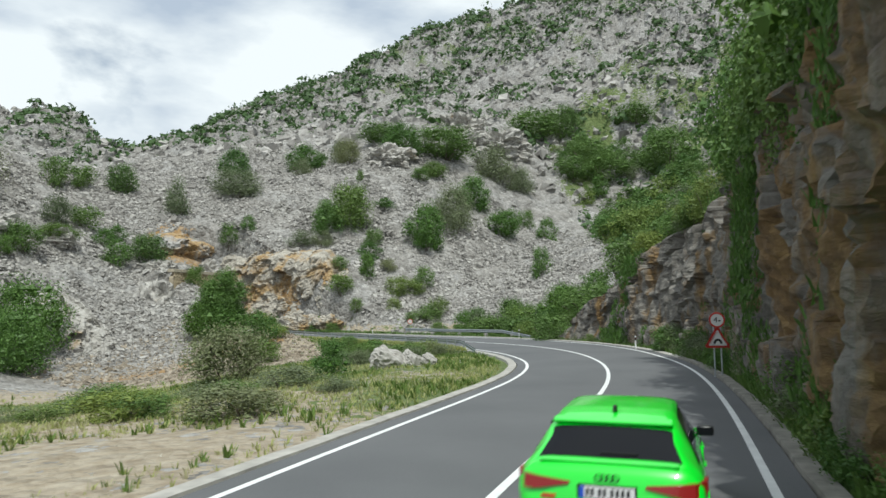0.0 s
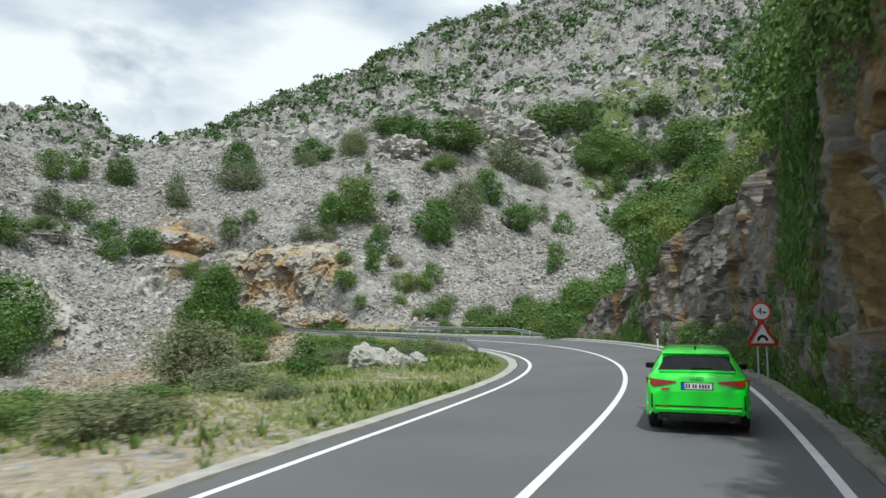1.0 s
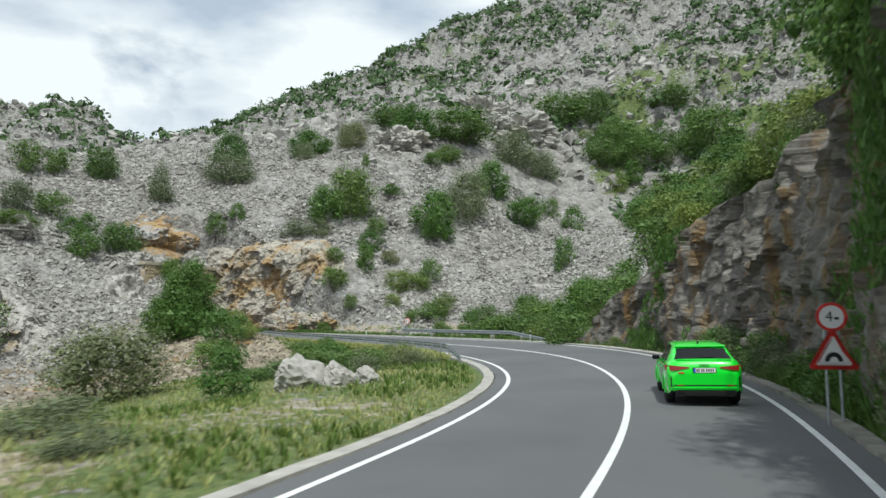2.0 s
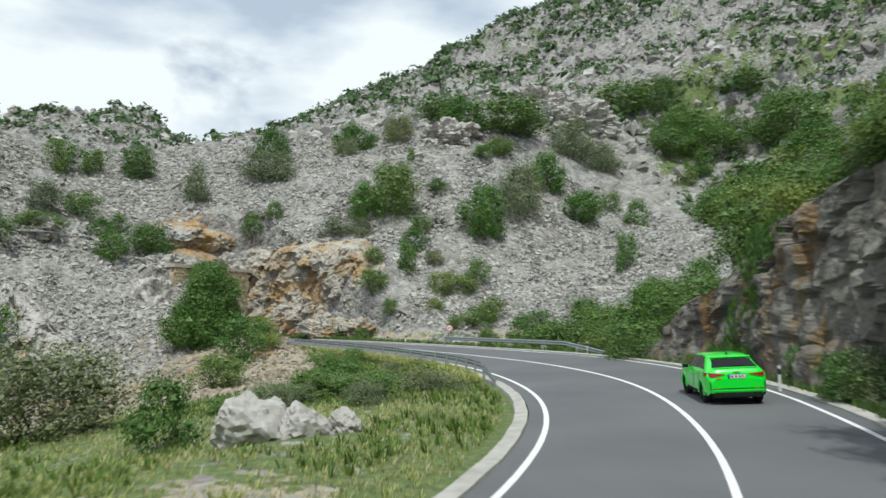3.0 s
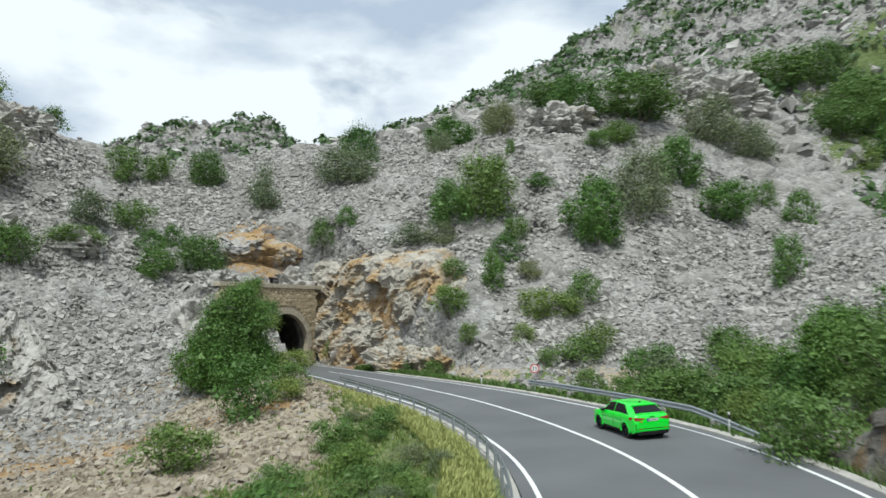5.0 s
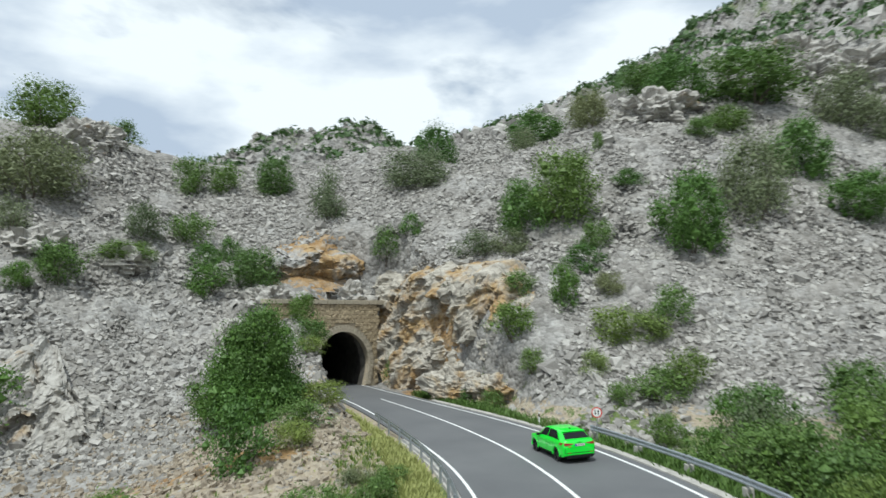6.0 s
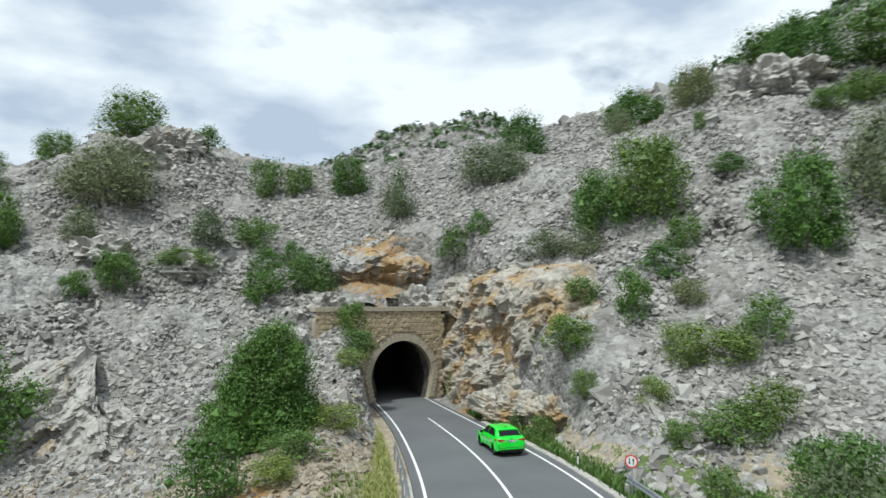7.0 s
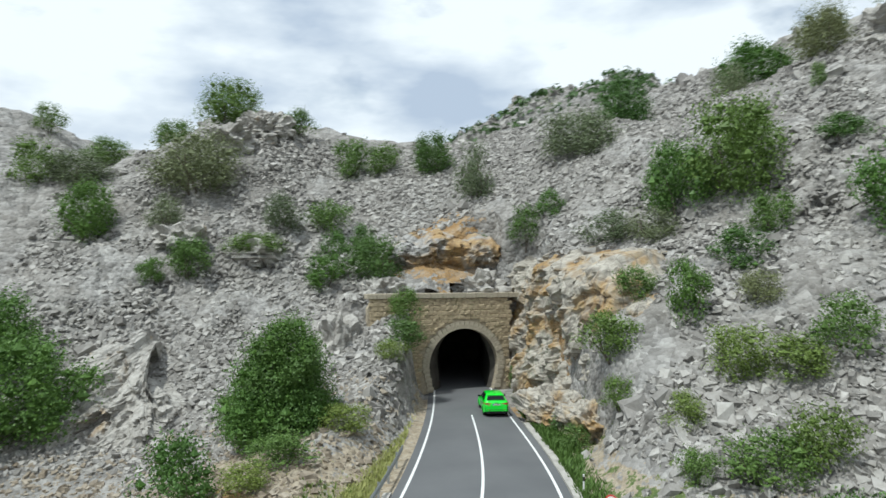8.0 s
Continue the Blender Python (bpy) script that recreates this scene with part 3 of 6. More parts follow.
def make_cliff():
    """The rock face cut beside the road: a jagged curtain that breaks into facets and ledges."""
    r0, r1 = run_near(-11.1, -40), 135.4
    runs = np.concatenate([np.arange(r0, 78, 0.6), np.arange(78, r1, 0.17)])
    rows = np.linspace(0, 1, 74)
    rr, hh = np.meshgrid(runs, rows)
    height = np.maximum(0.15, cliff_height(rr) + 0.8 * fract_noise(rr / 5, rr * 0, 71, 4) * smoothstep(135, 128, rr))
    z = -0.6 + hh * (height + 0.6)
    warp = 0.35 * fract_noise(rr / 2.0, z / 2.0, 77, 3)
    tip, rise = rr * 0.78 + z * 0.62, z * 0.78 - rr * 0.62
    blocks = 0.95 * shards(tip / 3.8 + warp, rise / 2.8 + warp, 11, 1.3) + 0.40 * shards(tip / 1.5 + warp, rise / 1.3, 13) + 0.17 * shards(tip / 0.6, rise / 0.6 + warp, 15) + 0.10 * fract_noise(rr / 0.4, z / 0.4, 19, 2)
    blocks = blocks + 0.35 * np.abs(fract_noise(rr / 1.1, z / 7.0, 23, 3))
    off = cliff_off(rr, z) + 1.6 * smoothstep(0.88, 1.0, hh) + blocks * smoothstep(-0.4, 1.2, z)
    off = np.maximum(off, 4.42)
    verts = []
    for a in range(rr.shape[0]):
        for b in range(rr.shape[1]):
            x, y, _ = on_road(rr[a, b], off[a, b])
            verts.append((x, y, z[a, b]))
    n = rr.shape[1]
    faces = [(a * n + b, a * n + b + 1, (a + 1) * n + b + 1, (a + 1) * n + b) for a in range(rr.shape[0] - 1) for b in range(n - 1)]
    # the top runs back into the slope behind
    base = (rr.shape[0] - 1) * n
    for b in range(n):
        x, y, _ = on_road(rr[-1, b], off[-1, b] + 3.2)
        verts.append((x, y, float(land(np.array([x]), np.array([y]))[0]) - 0.3))
    faces += [(base + b, base + b + 1, base + n + b + 1, base + n + b) for b in range(n - 1)]
    return tagged(raw_object("cliff", verts, faces, ROCK_CLIFF), "tall grey and rust-stained limestone road cutting", "cliff", kind="structure")


def make_cut_rock():
    """Freshly cut limestone: grey and brown faces with long rusty streaks that water has drawn down it."""
    m, n, l, b = material("cutting_limestone", 0.9)
    v = coords(n, l)
    lay = coords(n, l, (0.8, 0.8, 1.3))
    streak = coords(n, l, (0.9, 0.9, 0.14))
    mid = noise_node(n, l, lay, 1.3, 8, 0.65, 0.5)
    grey = ramp(n, l, mid, [(0.3, (0.085, 0.08, 0.07)), (0.5, (0.175, 0.163, 0.145)), (0.72, (0.30, 0.284, 0.256))])
    rust = ramp(n, l, noise_node(n, l, lay, 1.7, 7, 0.65), [(0.3, (0.075, 0.045, 0.02)), (0.5, (0.18, 0.11, 0.042)), (0.7, (0.29, 0.19, 0.075))])
    sep = n.new("ShaderNodeSeparateXYZ")
    l.new(v, sep.inputs[0])
    # the straight stretch is rustier than the bend
    near = n.new("ShaderNodeMapRange")
    near.inputs["From Min"].default_value, near.inputs["From Max"].default_value = 52.0, 38.0
    near.inputs["To Min"].default_value, near.inputs["To Max"].default_value = -0.03, 0.03
    l.new(sep.outputs[1], near.inputs["Value"])
    st = math_node(n, l, "ADD", noise_node(n, l, streak, 0.75, 6, 0.6, 0.5), near.outputs[0])
    col = mixed(n, l, ramp(n, l, st, [(0.47, (0, 0, 0)), (0.60, (0.95, 0.95, 0.95))]), grey, rust)
    dark = noise_node(n, l, coords(n, l, (1.6, 1.6, 0.16)), 0.9, 5, 0.6)
    col = mixed(n, l, ramp(n, l, dark, [(0.56, (0, 0, 0)), (0.72, (0.7, 0.7, 0.7))]), col, (0.075, 0.072, 0.07))
    l.new(col, b.inputs["Base Color"])
    bumped(n, l, b, noise_node(n, l, lay, 2.4, 8, 0.7, 0.4), 0.9, 0.25)
    return m


ROCK_CLIFF = make_cut_rock()
make_cliff()

# ---- things ----
# ---- tunnel portal ----
def portal_pose(along, out, z, lean=0.0):
    p = PORTAL_A + PORTAL_ALONG * along + PORTAL_OUT * out
    return Matrix.Translation((p[0], p[1], z)) @ Matrix(((PORTAL_ALONG[0], PORTAL_OUT[0], 0, 0), (PORTAL_ALONG[1], PORTAL_OUT[1], 0, 0), (0, 0, 1, 0), (0, 0, 0, 1)))


WALL_W = float(np.linalg.norm(PORTAL_B - PORTAL_A)) + 0.45
SPRING = ARCH_TOP - ARCH_HALF * 1.02


def arch_points(r_add=0.0, n=18):
    """The opening's outline from the left foot over the crown to the right foot."""
    pts = [(ARCH_MID - (ARCH_HALF - 0.50) - r_add, -0.3), (ARCH_MID - (ARCH_HALF - 0.15) - r_add, SPRING * 0.5)]
    for i in range(n + 1):
        a = math.pi - math.pi * i / n
        pts.append((ARCH_MID + (ARCH_HALF + r_add) * math.cos(a), SPRING + (ARCH_TOP - SPRING + r_add) * math.sin(a)))
    pts += [(ARCH_MID + (ARCH_HALF - 0.15) + r_add, SPRING * 0.5), (ARCH_MID + (ARCH_HALF - 0.50) + r_add, -0.3)]
    return pts


def make_portal():
    root = tagged(new("tunnel_portal"), "rubble stone tunnel portal with arched opening and parapet", "tunnel portal")
    # backing wall with the opening cut through it
    inner = arch_points()
    x0, x1, top = -0.35, WALL_W, PARAPET - 0.45
    bm = bmesh.new()
    n = len(inner)
    outer = []
    for i, (x, z) in enumerate(inner):
        t = i / (n - 1)
        if t < 0.25:
            outer.append((x0, -0.3 + (top + 0.3) * t / 0.25))
        elif t > 0.75:
            outer.append((x1, -0.3 + (top + 0.3) * (1 - t) / 0.25))
        else:
            outer.append((x0 + (x1 - x0) * (t - 0.25) / 0.5, top))
    rings = []
    for ring in (outer, inner):
        for depth in (0.0, -0.6):
            rings.append([bm.verts.new((x, depth, z)) for x, z in ring])
    of, ob_, inf, inb = rings
    for i in range(n - 1):
        bm.faces.new((of[i], of[i + 1], inf[i + 1], inf[i]))
        bm.faces.new((ob_[i], inb[i], inb[i + 1], ob_[i + 1]))
        bm.faces.new((inf[i], inf[i + 1], inb[i + 1], inb[i]))
        bm.faces.new((of[i], ob_[i], ob_[i + 1], of[i + 1]))
    wall = part("wall", bm, MORTAR, root, "mortared rubble backing")
    wall.matrix_basis = portal_pose(0, 0, 0)
    # parapet slabs
    rng = random.Random(4)
    x = x0 - 0.1
    while x < x1 + 0.1:
        w = rng.uniform(0.75, 1.15)
        bm = bmesh.new()
        box(bm, (w - 0.025, 1.0, 0.42), pose(0, 0, 0), 0.03)
        s = part("coping_slab", bm, COPING, root)
        s.matrix_basis = portal_pose(x + w / 2, -0.30 + rng.uniform(-0.02, 0.02), PARAPET - 0.22 + rng.uniform(-0.012, 0.012))
        x += w
    # voussoirs round the arch
    arc = arch_points(0.33, 26)[2:-2]
    for i in range(len(arc) - 1):
        (xa, za), (xb, zb) = arc[i], arc[i + 1]
        ang = math.degrees(math.atan2(zb - za, xb - xa))
        bm = bmesh.new()
        box(bm, (math.hypot(xb - xa, zb - za) * 0.95, 0.30, 0.64), pose(0, 0, 0), 0.025)
        s = part("arch_stone", bm, COPING, root)
        s.matrix_basis = portal_pose((xa + xb) / 2, -0.06 + rng.uniform(-0.02, 0.03), (za + zb) / 2) @ pose(0, 0, 0, 0, -ang, 0)
    # side piers of larger quoins
    for side in (-1, 1):
        for k in range(5):
            bm = bmesh.new()
            box(bm, (0.62 - 0.1 * (k % 2), 0.34, SPRING / 5 - 0.03), pose(0, 0, 0), 0.03)
            s = part("quoin", bm, COPING, root)
            bulge = (ARCH_HALF - 0.42 + 0.09 * k) + 0.33
            s.matrix_basis = portal_pose(ARCH_MID + side * bulge, -0.05, (k + 0.5) * SPRING / 5)
    # rubble courses: the stones nearest the arch one by one, the rest joined
    protos = []
    for k in range(6):
        bm = bmesh.new()
        geo = bmesh.ops.create_cube(bm, size=1.0)
        bmesh.ops.bevel(bm, geom=bm.edges[:], offset=0.12, segments=1, affect="EDGES")
        for v in bm.verts:
            v.co += Vector([rng.uniform(-0.13, 0.13) for _ in range(3)])
        me = bpy.data.meshes.new("stone")
        bm.to_mesh(me)
        bm.free()
        me.materials.append(STONE)
        protos.append(me)
    z, count = 0.05, 0
    rest = bmesh.new()
    while z < top - 0.1:
        h = rng.uniform(0.22, 0.46)
        h = min(h, top - z)
        x = x0 + rng.uniform(0, 0.3)
        while x < x1 - 0.2:
            w = rng.uniform(0.32, 0.66)
            cx, cz = x + w / 2, z + h / 2
            dx, dz = abs(cx - ARCH_MID), cz - SPRING
            inside = (dx < ARCH_HALF + 0.74 + w * 0.3 and dz < 0) or math.hypot(dx, max(dz, 0) * ARCH_HALF / (ARCH_TOP - SPRING)) < ARCH_HALF + 0.72 + w * 0.25
            if not inside:
                m = portal_pose(cx, 0.0, cz + rng.uniform(-0.02, 0.02)) @ pose(0, 0, 0, 0, rng.uniform(-5, 5), 0) @ Matrix.Diagonal((w * 0.97, 0.16 + rng.uniform(0, 0.08), h * 0.95, 1))
                if cx > 1.0 and count < 290:
                    part_data("stone", rng.choice(protos), root, m)
                    count += 1
                else:
                    rest.from_mesh(rng.choice(protos))
                    bmesh.ops.transform(rest, matrix=m, verts=rest.verts[-24:])
            x += w
        z += h
    tagged(part("rubble", rest, STONE, root), "weathered rubble stones", kind="stuff")
    return root


COPING = simple("dressed_stone", (0.42, 0.37, 0.285), 0.9, vary=0.2, scale=4.0, bump=0.3)
# the bore's lining: mottled near-black brown, far darker than the portal's stones
LINING = simple("dark_tunnel_lining", (0.075, 0.068, 0.058), 0.95, vary=0.4, scale=1.2, bump=0.6)
make_portal()


def make_tunnel():
    """The bore behind the portal: a rough lining that follows the road into the dark."""
    prof = [(x - ARCH_MID, z) for x, z in arch_points(0.0, 16)]
    runs = np.arange(RUN_PORTAL - 0.4, RUN[-1] - 1.2, 1.2)
    verts, faces, rng = [], [], random.Random(8)
    k = len(prof)
    for i, r in enumerate(runs):
        for (o, z) in prof:
            j = rng.uniform(-0.10, 0.10) if i else 0
            if i == 0:
                p = PORTAL_A + PORTAL_ALONG * (ARCH_MID + o) + PORTAL_OUT * -0.5
                verts.append((p[0], p[1], z))
            else:
                grow = 1 + min(0.05, 0.02 * i)
                x, y, _ = on_road(r + 1.0, (o + j) * grow + 0.15)
                verts.append((x, y, z * grow + j))
    for i in range(len(runs) - 1):
        for j in range(k - 1):
            a = i * k + j
            faces.append((a, a + k, a + k + 1, a + 1))
    faces.append(tuple(range((len(runs) - 1) * k, len(runs) * k)))
    tagged(raw_object("tunnel_wall", verts, faces, LINING, smooth=False), "dark rock tunnel lining", "tunnel", kind="structure")


make_tunnel()


# ---- the car ----
CAR_SCALE = 0.97


def make_car():
    root = tagged(new("car"), "bright green coupe-roofed sport utility car with dark windows", "car")
    ys = np.array([-2.25, -2.23, -2.17, -2.10, -2.02, -1.97, -1.92, -1.80, -1.60, -1.40, -1.22, -1.10, -0.85, -0.60, -0.30, 0.0, 0.22, 0.40, 0.50, 0.70, 0.90, 1.08, 1.16, 1.30, 1.55, 1.80, 2.00, 2.12, 2.20, 2.25])
    fine = np.unique(np.concatenate([ys, np.arange(-2.2, 2.21, 0.06), np.arange(-2.06, -1.4, 0.025)]))
    fine = fine[np.concatenate([[True], np.diff(fine) > 0.008])]
    top = np.interp(fine, [-2.25, -2.23, -2.17, -2.12, -2.07, -2.03, -1.56, -1.47, -1.20, -0.95, -0.5, -0.1, 0.22, 0.42, 0.75, 1.08, 1.18, 1.6, 1.95, 2.15, 2.25],
                    [0.80, 0.90, 1.07, 1.13, 1.160, 1.158, 1.420, 1.462, 1.515, 1.545, 1.560, 1.560, 1.535, 1.49, 1.30, 1.09, 1.05, 1.00, 0.92, 0.80, 0.68])
    half = np.interp(fine, [-2.25, -2.20, -2.10, -1.9, -1.5, -1.34, -1.0, 0, 1.0, 1.34, 1.7, 2.0, 2.15, 2.25], [0.74, 0.83, 0.885, 0.915, 0.925, 0.928, 0.908, 0.905, 0.908, 0.925, 0.905, 0.84, 0.74, 0.62])
    belt = np.interp(fine, [-2.25, -2.10, -1.9, -1.0, 0, 1.0, 1.3, 2.0, 2.25], [0.78, 1.02, 1.06, 1.045, 1.015, 0.985, 0.97, 0.86, 0.66])
    belt = np.minimum(belt, top - 0.02)
    roof_half = np.interp(fine, [-2.25, -2.1, -2.0, -1.70, -1.2, -0.6, 0.3, 1.05, 1.2, 2.25], [0.60, 0.74, 0.75, 0.655, 0.63, 0.615, 0.61, 0.71, 0.78, 0.5])
    low = np.interp(fine, [-2.25, -2.1, -1.8, 1.8, 2.1, 2.25], [0.42, 0.30, 0.24, 0.22, 0.26, 0.36])
    # half section, from the sill to the middle of the roof
    rows = []
    for i, y in enumerate(fine):
        w, b, t, r, lo = half[i], belt[i], top[i], min(roof_half[i], half[i] - 0.02), low[i]
        flare = 0.012 * (math.exp(-((y + 1.34) / 0.42) ** 2) + math.exp(-((y - 1.34) / 0.42) ** 2))
        sec = [(w * 0.90, lo), (w * 0.965, lo + 0.04), (w * 0.985 + flare, lo + 0.14), (w + flare, lo + (b - lo) * 0.42), (w * 0.992 + flare, lo + (b - lo) * 0.62), (w * 1.0, lo + (b - lo) * 0.78),
               (w * 0.985, lo + (b - lo) * 0.92), (w * 0.945, b), (w * 0.935, b + 0.012)]
        e = max(t - 0.045, b + 0.014)
        for f in (0.25, 0.5, 0.75, 1.0):
            q = f ** 1.15
            sec.append((w * 0.935 + (r - w * 0.935) * q, b + 0.012 + (e - b - 0.012) * f))
        for f, drop in ((0.93, 0.028), (0.80, 0.012), (0.5, 0.004), (0.25, 0.001), (0.0, 0.0)):
            sec.append((r * f, max(t - drop * min(1, (t - b) * 8), b + 0.013)))
        rows.append(sec)
    k = len(rows[0])
    BELT, EDGE = 8, 12
    kinds = {"body": [], "lower_trim": []}
    wheels = [(-0.785, -1.345), (0.785, -1.345), (-0.785, 1.345), (0.785, 1.345)]
    for i in range(len(fine) - 1):
        ym = (fine[i] + fine[i + 1]) / 2
        for j in range(k - 1):
            zm = (rows[i][j][1] + rows[i + 1][j + 1][1]) / 2
            if j < 6 and min(math.hypot(ym - w[1], zm - 0.36) for w in wheels) < 0.385:
                continue
            what = "body"
            if j < (2 if abs(ym) < 1.9 else 1) and abs(ym) < 2.2:
                what = "lower_trim"
            kinds[what].append((i, j))
    obs = {}
    for what, cells, sides in [(w, c, s) for w, c in kinds.items() for s in (((1,), (-1,)) if w == "lower_trim" else ((1, -1),))]:
        bm = bmesh.new()
        made = {}

        def vert(i, j, s):
            key = (i, j, s if rows[i][j][0] > 1e-6 else 1)
            if key not in made:
                x, z = rows[i][j]
                made[key] = bm.verts.new((x * s, fine[i], z))
            return made[key]
        for i, j in cells:
            for s in sides:
                q = [vert(i, j, s), vert(i + 1, j, s), vert(i + 1, j + 1, s), vert(i, j + 1, s)]
                q = list(dict.fromkeys(q))
                if len(q) > 2:
                    f = bm.faces.new(q if s > 0 else q[::-1])
                    f.smooth = True
        if what == "body":     # close nose and tail
            for i in (0, len(fine) - 1):
                loop = [vert(i, j, 1) for j in range(k)] + [vert(i, j, -1) for j in range(k - 2, -1, -1)]
                bm.faces.new(loop if i else loop[::-1])
        bmesh.ops.recalc_face_normals(bm, faces=bm.faces[:])
        mat = {"body": PAINT_GREEN, "lower_trim": BLACK_MATT}.get(what, GLASS_DARK)
        obs[what] = part(what, bm, mat, root, {"body": "glossy bright green painted body", "lower_trim": "black plastic sill trim"}.get(what, "dark tinted glass"))
    body = obs["body"]

    def skin(y, j, out):
        """A point on the body's skin at that length and that height of the section, a little outside it."""
        i = min(max(int(np.searchsorted(fine, y)) - 1, 0), len(fine) - 2)
        f = (y - fine[i]) / (fine[i + 1] - fine[i])
        q = min(int(j), k - 2)
        g = j - q
        a = [rows[i][q][c] * (1 - g) + rows[i][q + 1][c] * g for c in (0, 1)]
        b = [rows[i + 1][q][c] * (1 - g) + rows[i + 1][q + 1][c] * g for c in (0, 1)]
        x, z = a[0] * (1 - f) + b[0] * f, a[1] * (1 - f) + b[1] * f
        up = min(1, max(0, (j - BELT) / (EDGE + 1 - BELT))) ** 2
        return x + out * (1 - up), z + out * up

    def pane(name, low, high, j0, j1, s=0, out=0.007, words="dark tinted glass"):
        """Glass laid on the skin: its ends along the car at the lower and the upper edge; s = 0 spans both sides."""
        bm, grid = bmesh.new(), []
        js = np.linspace(j0, j1, 9)
        if s == 0:
            cols = [(j, 1) for j in js] + [(j, -1) for j in js[::-1][1:]]
        else:
            cols = [(j, s) for j in js]
        for j, side in cols:
            f = (j - j0) / (j1 - j0)
            y0, y1 = low[0] + (high[0] - low[0]) * f, low[1] + (high[1] - low[1]) * f
            line = []
            for y in np.linspace(y0, y1, 12):
                x, z = skin(float(y), float(j), out)
                line.append(bm.verts.new((x * side, y, z)))
            grid.append(line)
        for a, b in zip(grid, grid[1:]):
            for q in range(11):
                bm.faces.new((a[q], a[q + 1], b[q + 1], b[q])).smooth = True
        bmesh.ops.recalc_face_normals(bm, faces=bm.faces[:])
        bm.normal_update()
        mid = bm.faces[len(bm.faces) // 2]
        if mid.normal.z < 0 or (s and mid.normal.x * s < 0):
            bmesh.ops.reverse_faces(bm, faces=bm.faces[:])
        return part(name, bm, GLASS_DARK, root, words)

    for s in (-1, 1):
        pane("side_window", (-1.66, -0.25), (-1.02, -0.25), BELT + 0.45, EDGE - 0.35, s)
        pane("door_window", (-0.19, 0.97), (-0.19, 0.47), BELT + 0.45, EDGE - 0.35, s)
    pane("rear_window", (-1.985, -1.565), (-2.0, -1.565), EDGE + 0.95, k - 1)
    pane("windscreen", (0.46, 1.08), (0.46, 1.08), EDGE + 0.6, k - 1)
    # floor and wheel housings
    bm = bmesh.new()
    box(bm, (1.30, 4.1, 0.5), pose(0, 0, 0.52), 0.05)
    box(bm, (1.60, 1.7, 0.3), pose(0, 0, 0.40), 0.03)
    part("underbody", bm, BLACK_MATT, root)
    for x, y in wheels:      # arch rims
        bm = bmesh.new()
        s = 1 if x > 0 else -1
        prev = None
        for a in range(0, 19):
            ang = math.radians(-8 + 196 * a / 18)
            ring = []
            for rr, xx in ((0.365, 0.90), (0.40, 0.945), (0.43, 0.935), (0.43, 0.86), (0.365, 0.80)):
                ring.append(bm.verts.new((s * xx, y + rr * math.cos(ang), 0.36 + rr * math.sin(ang))))
            if prev:
                for q in range(5):
                    bm.faces.new((prev[q], prev[(q + 1) % 5], ring[(q + 1) % 5], ring[q]))
            prev = ring
        bmesh.ops.recalc_face_normals(bm, faces=bm.faces[:])
        part("wheel_arch", bm, PAINT_GREEN, body, smooth=True)
    # wheels
    spinning = []
    for x, y in wheels:
        s = 1 if x > 0 else -1
        bm = bmesh.new()
        prof = [(0.235, -0.115), (0.30, -0.125), (0.345, -0.105), (0.36, -0.06), (0.36, 0.06), (0.345, 0.105), (0.30, 0.125), (0.235, 0.115)]
        prev = None
        segs = 36
        rings = []
        for a in range(segs):
            t = 2 * math.pi * a / segs
            rings.append([bm.verts.new((px, r * math.cos(t), r * math.sin(t))) for r, px in prof])
        for a in range(segs):
            b = (a + 1) % segs
            for q in range(len(prof) - 1):
                bm.faces.new((rings[a][q], rings[b][q], rings[b][q + 1], rings[a][q + 1]))
        bmesh.ops.recalc_face_normals(bm, faces=bm.faces[:])
        wheel = new("wheel")
        wheel.parent = root
        wheel.matrix_basis = pose(x + s * 0.005, y, 0.36)
        part("tyre", bm, RUBBER, wheel, "black rubber tyre", smooth=True)
        bm = bmesh.new()
        tube(bm, 0.24, 0.24, 0.20, pose(0, 0, 0, 0, 90, 0), 32, caps=False)
        tube(bm, 0.055, 0.05, 0.05, pose(s * 0.075, 0, 0, 0, 90, 0), 14)
        for q in range(5):
            for w in (-7, 7):
                box(bm, (0.03, 0.026, 0.20), pose(0, 0, 0, q * 72 + w) @ pose(s * 0.08, 0, 0.14), 0.006)
        part("rim", bm, RIM_DARK, wheel, "dark alloy rim")
        bm = bmesh.new()
        tube(bm, 0.17, 0.17, 0.03, pose(s * 0.01, 0, 0, 0, 90, 0), 28)
        part("brake_disc", bm, DISC, wheel)
        spinning.append(wheel)

    def rear(x, z, inset=0.0):
        """y of the tail's surface at that height."""
        return float(np.interp(z, [0.3, 0.45, 0.80, 0.90, 1.06, 1.13], [-2.12, -2.235, -2.252, -2.238, -2.178, -2.11])) + 0.30 * max(0, abs(x) - 0.62) ** 1.3 - 0.004 + inset
    # tail lamps: wrapped slabs that taper towards the plate
    for s in (-1, 1):
        bm = bmesh.new()
        cols = []
        for x in np.linspace(0.36, 0.80, 10):
            f = (x - 0.36) / 0.44
            zt, zb = 0.985 + 0.040 * f, 0.962 - 0.060 * min(1, f * 1.25)
            yy = [rear(x, z) - 0.012 for z in (zt, zb)]
            cols.append([bm.verts.new((s * x, yy[0], zt)), bm.verts.new((s * x, yy[1], zb)), bm.verts.new((s * x, yy[1] + 0.08, zb)), bm.verts.new((s * x, yy[0] + 0.08, zt))])
        for y, x in ((-1.98, 0.908), (-1.80, 0.926)):
            cols.append([bm.verts.new((s * x, y, 1.02)), bm.verts.new((s * x, y, 0.90)), bm.verts.new((s * (x - 0.08), y, 0.90)), bm.verts.new((s * (x - 0.08), y, 1.02))])
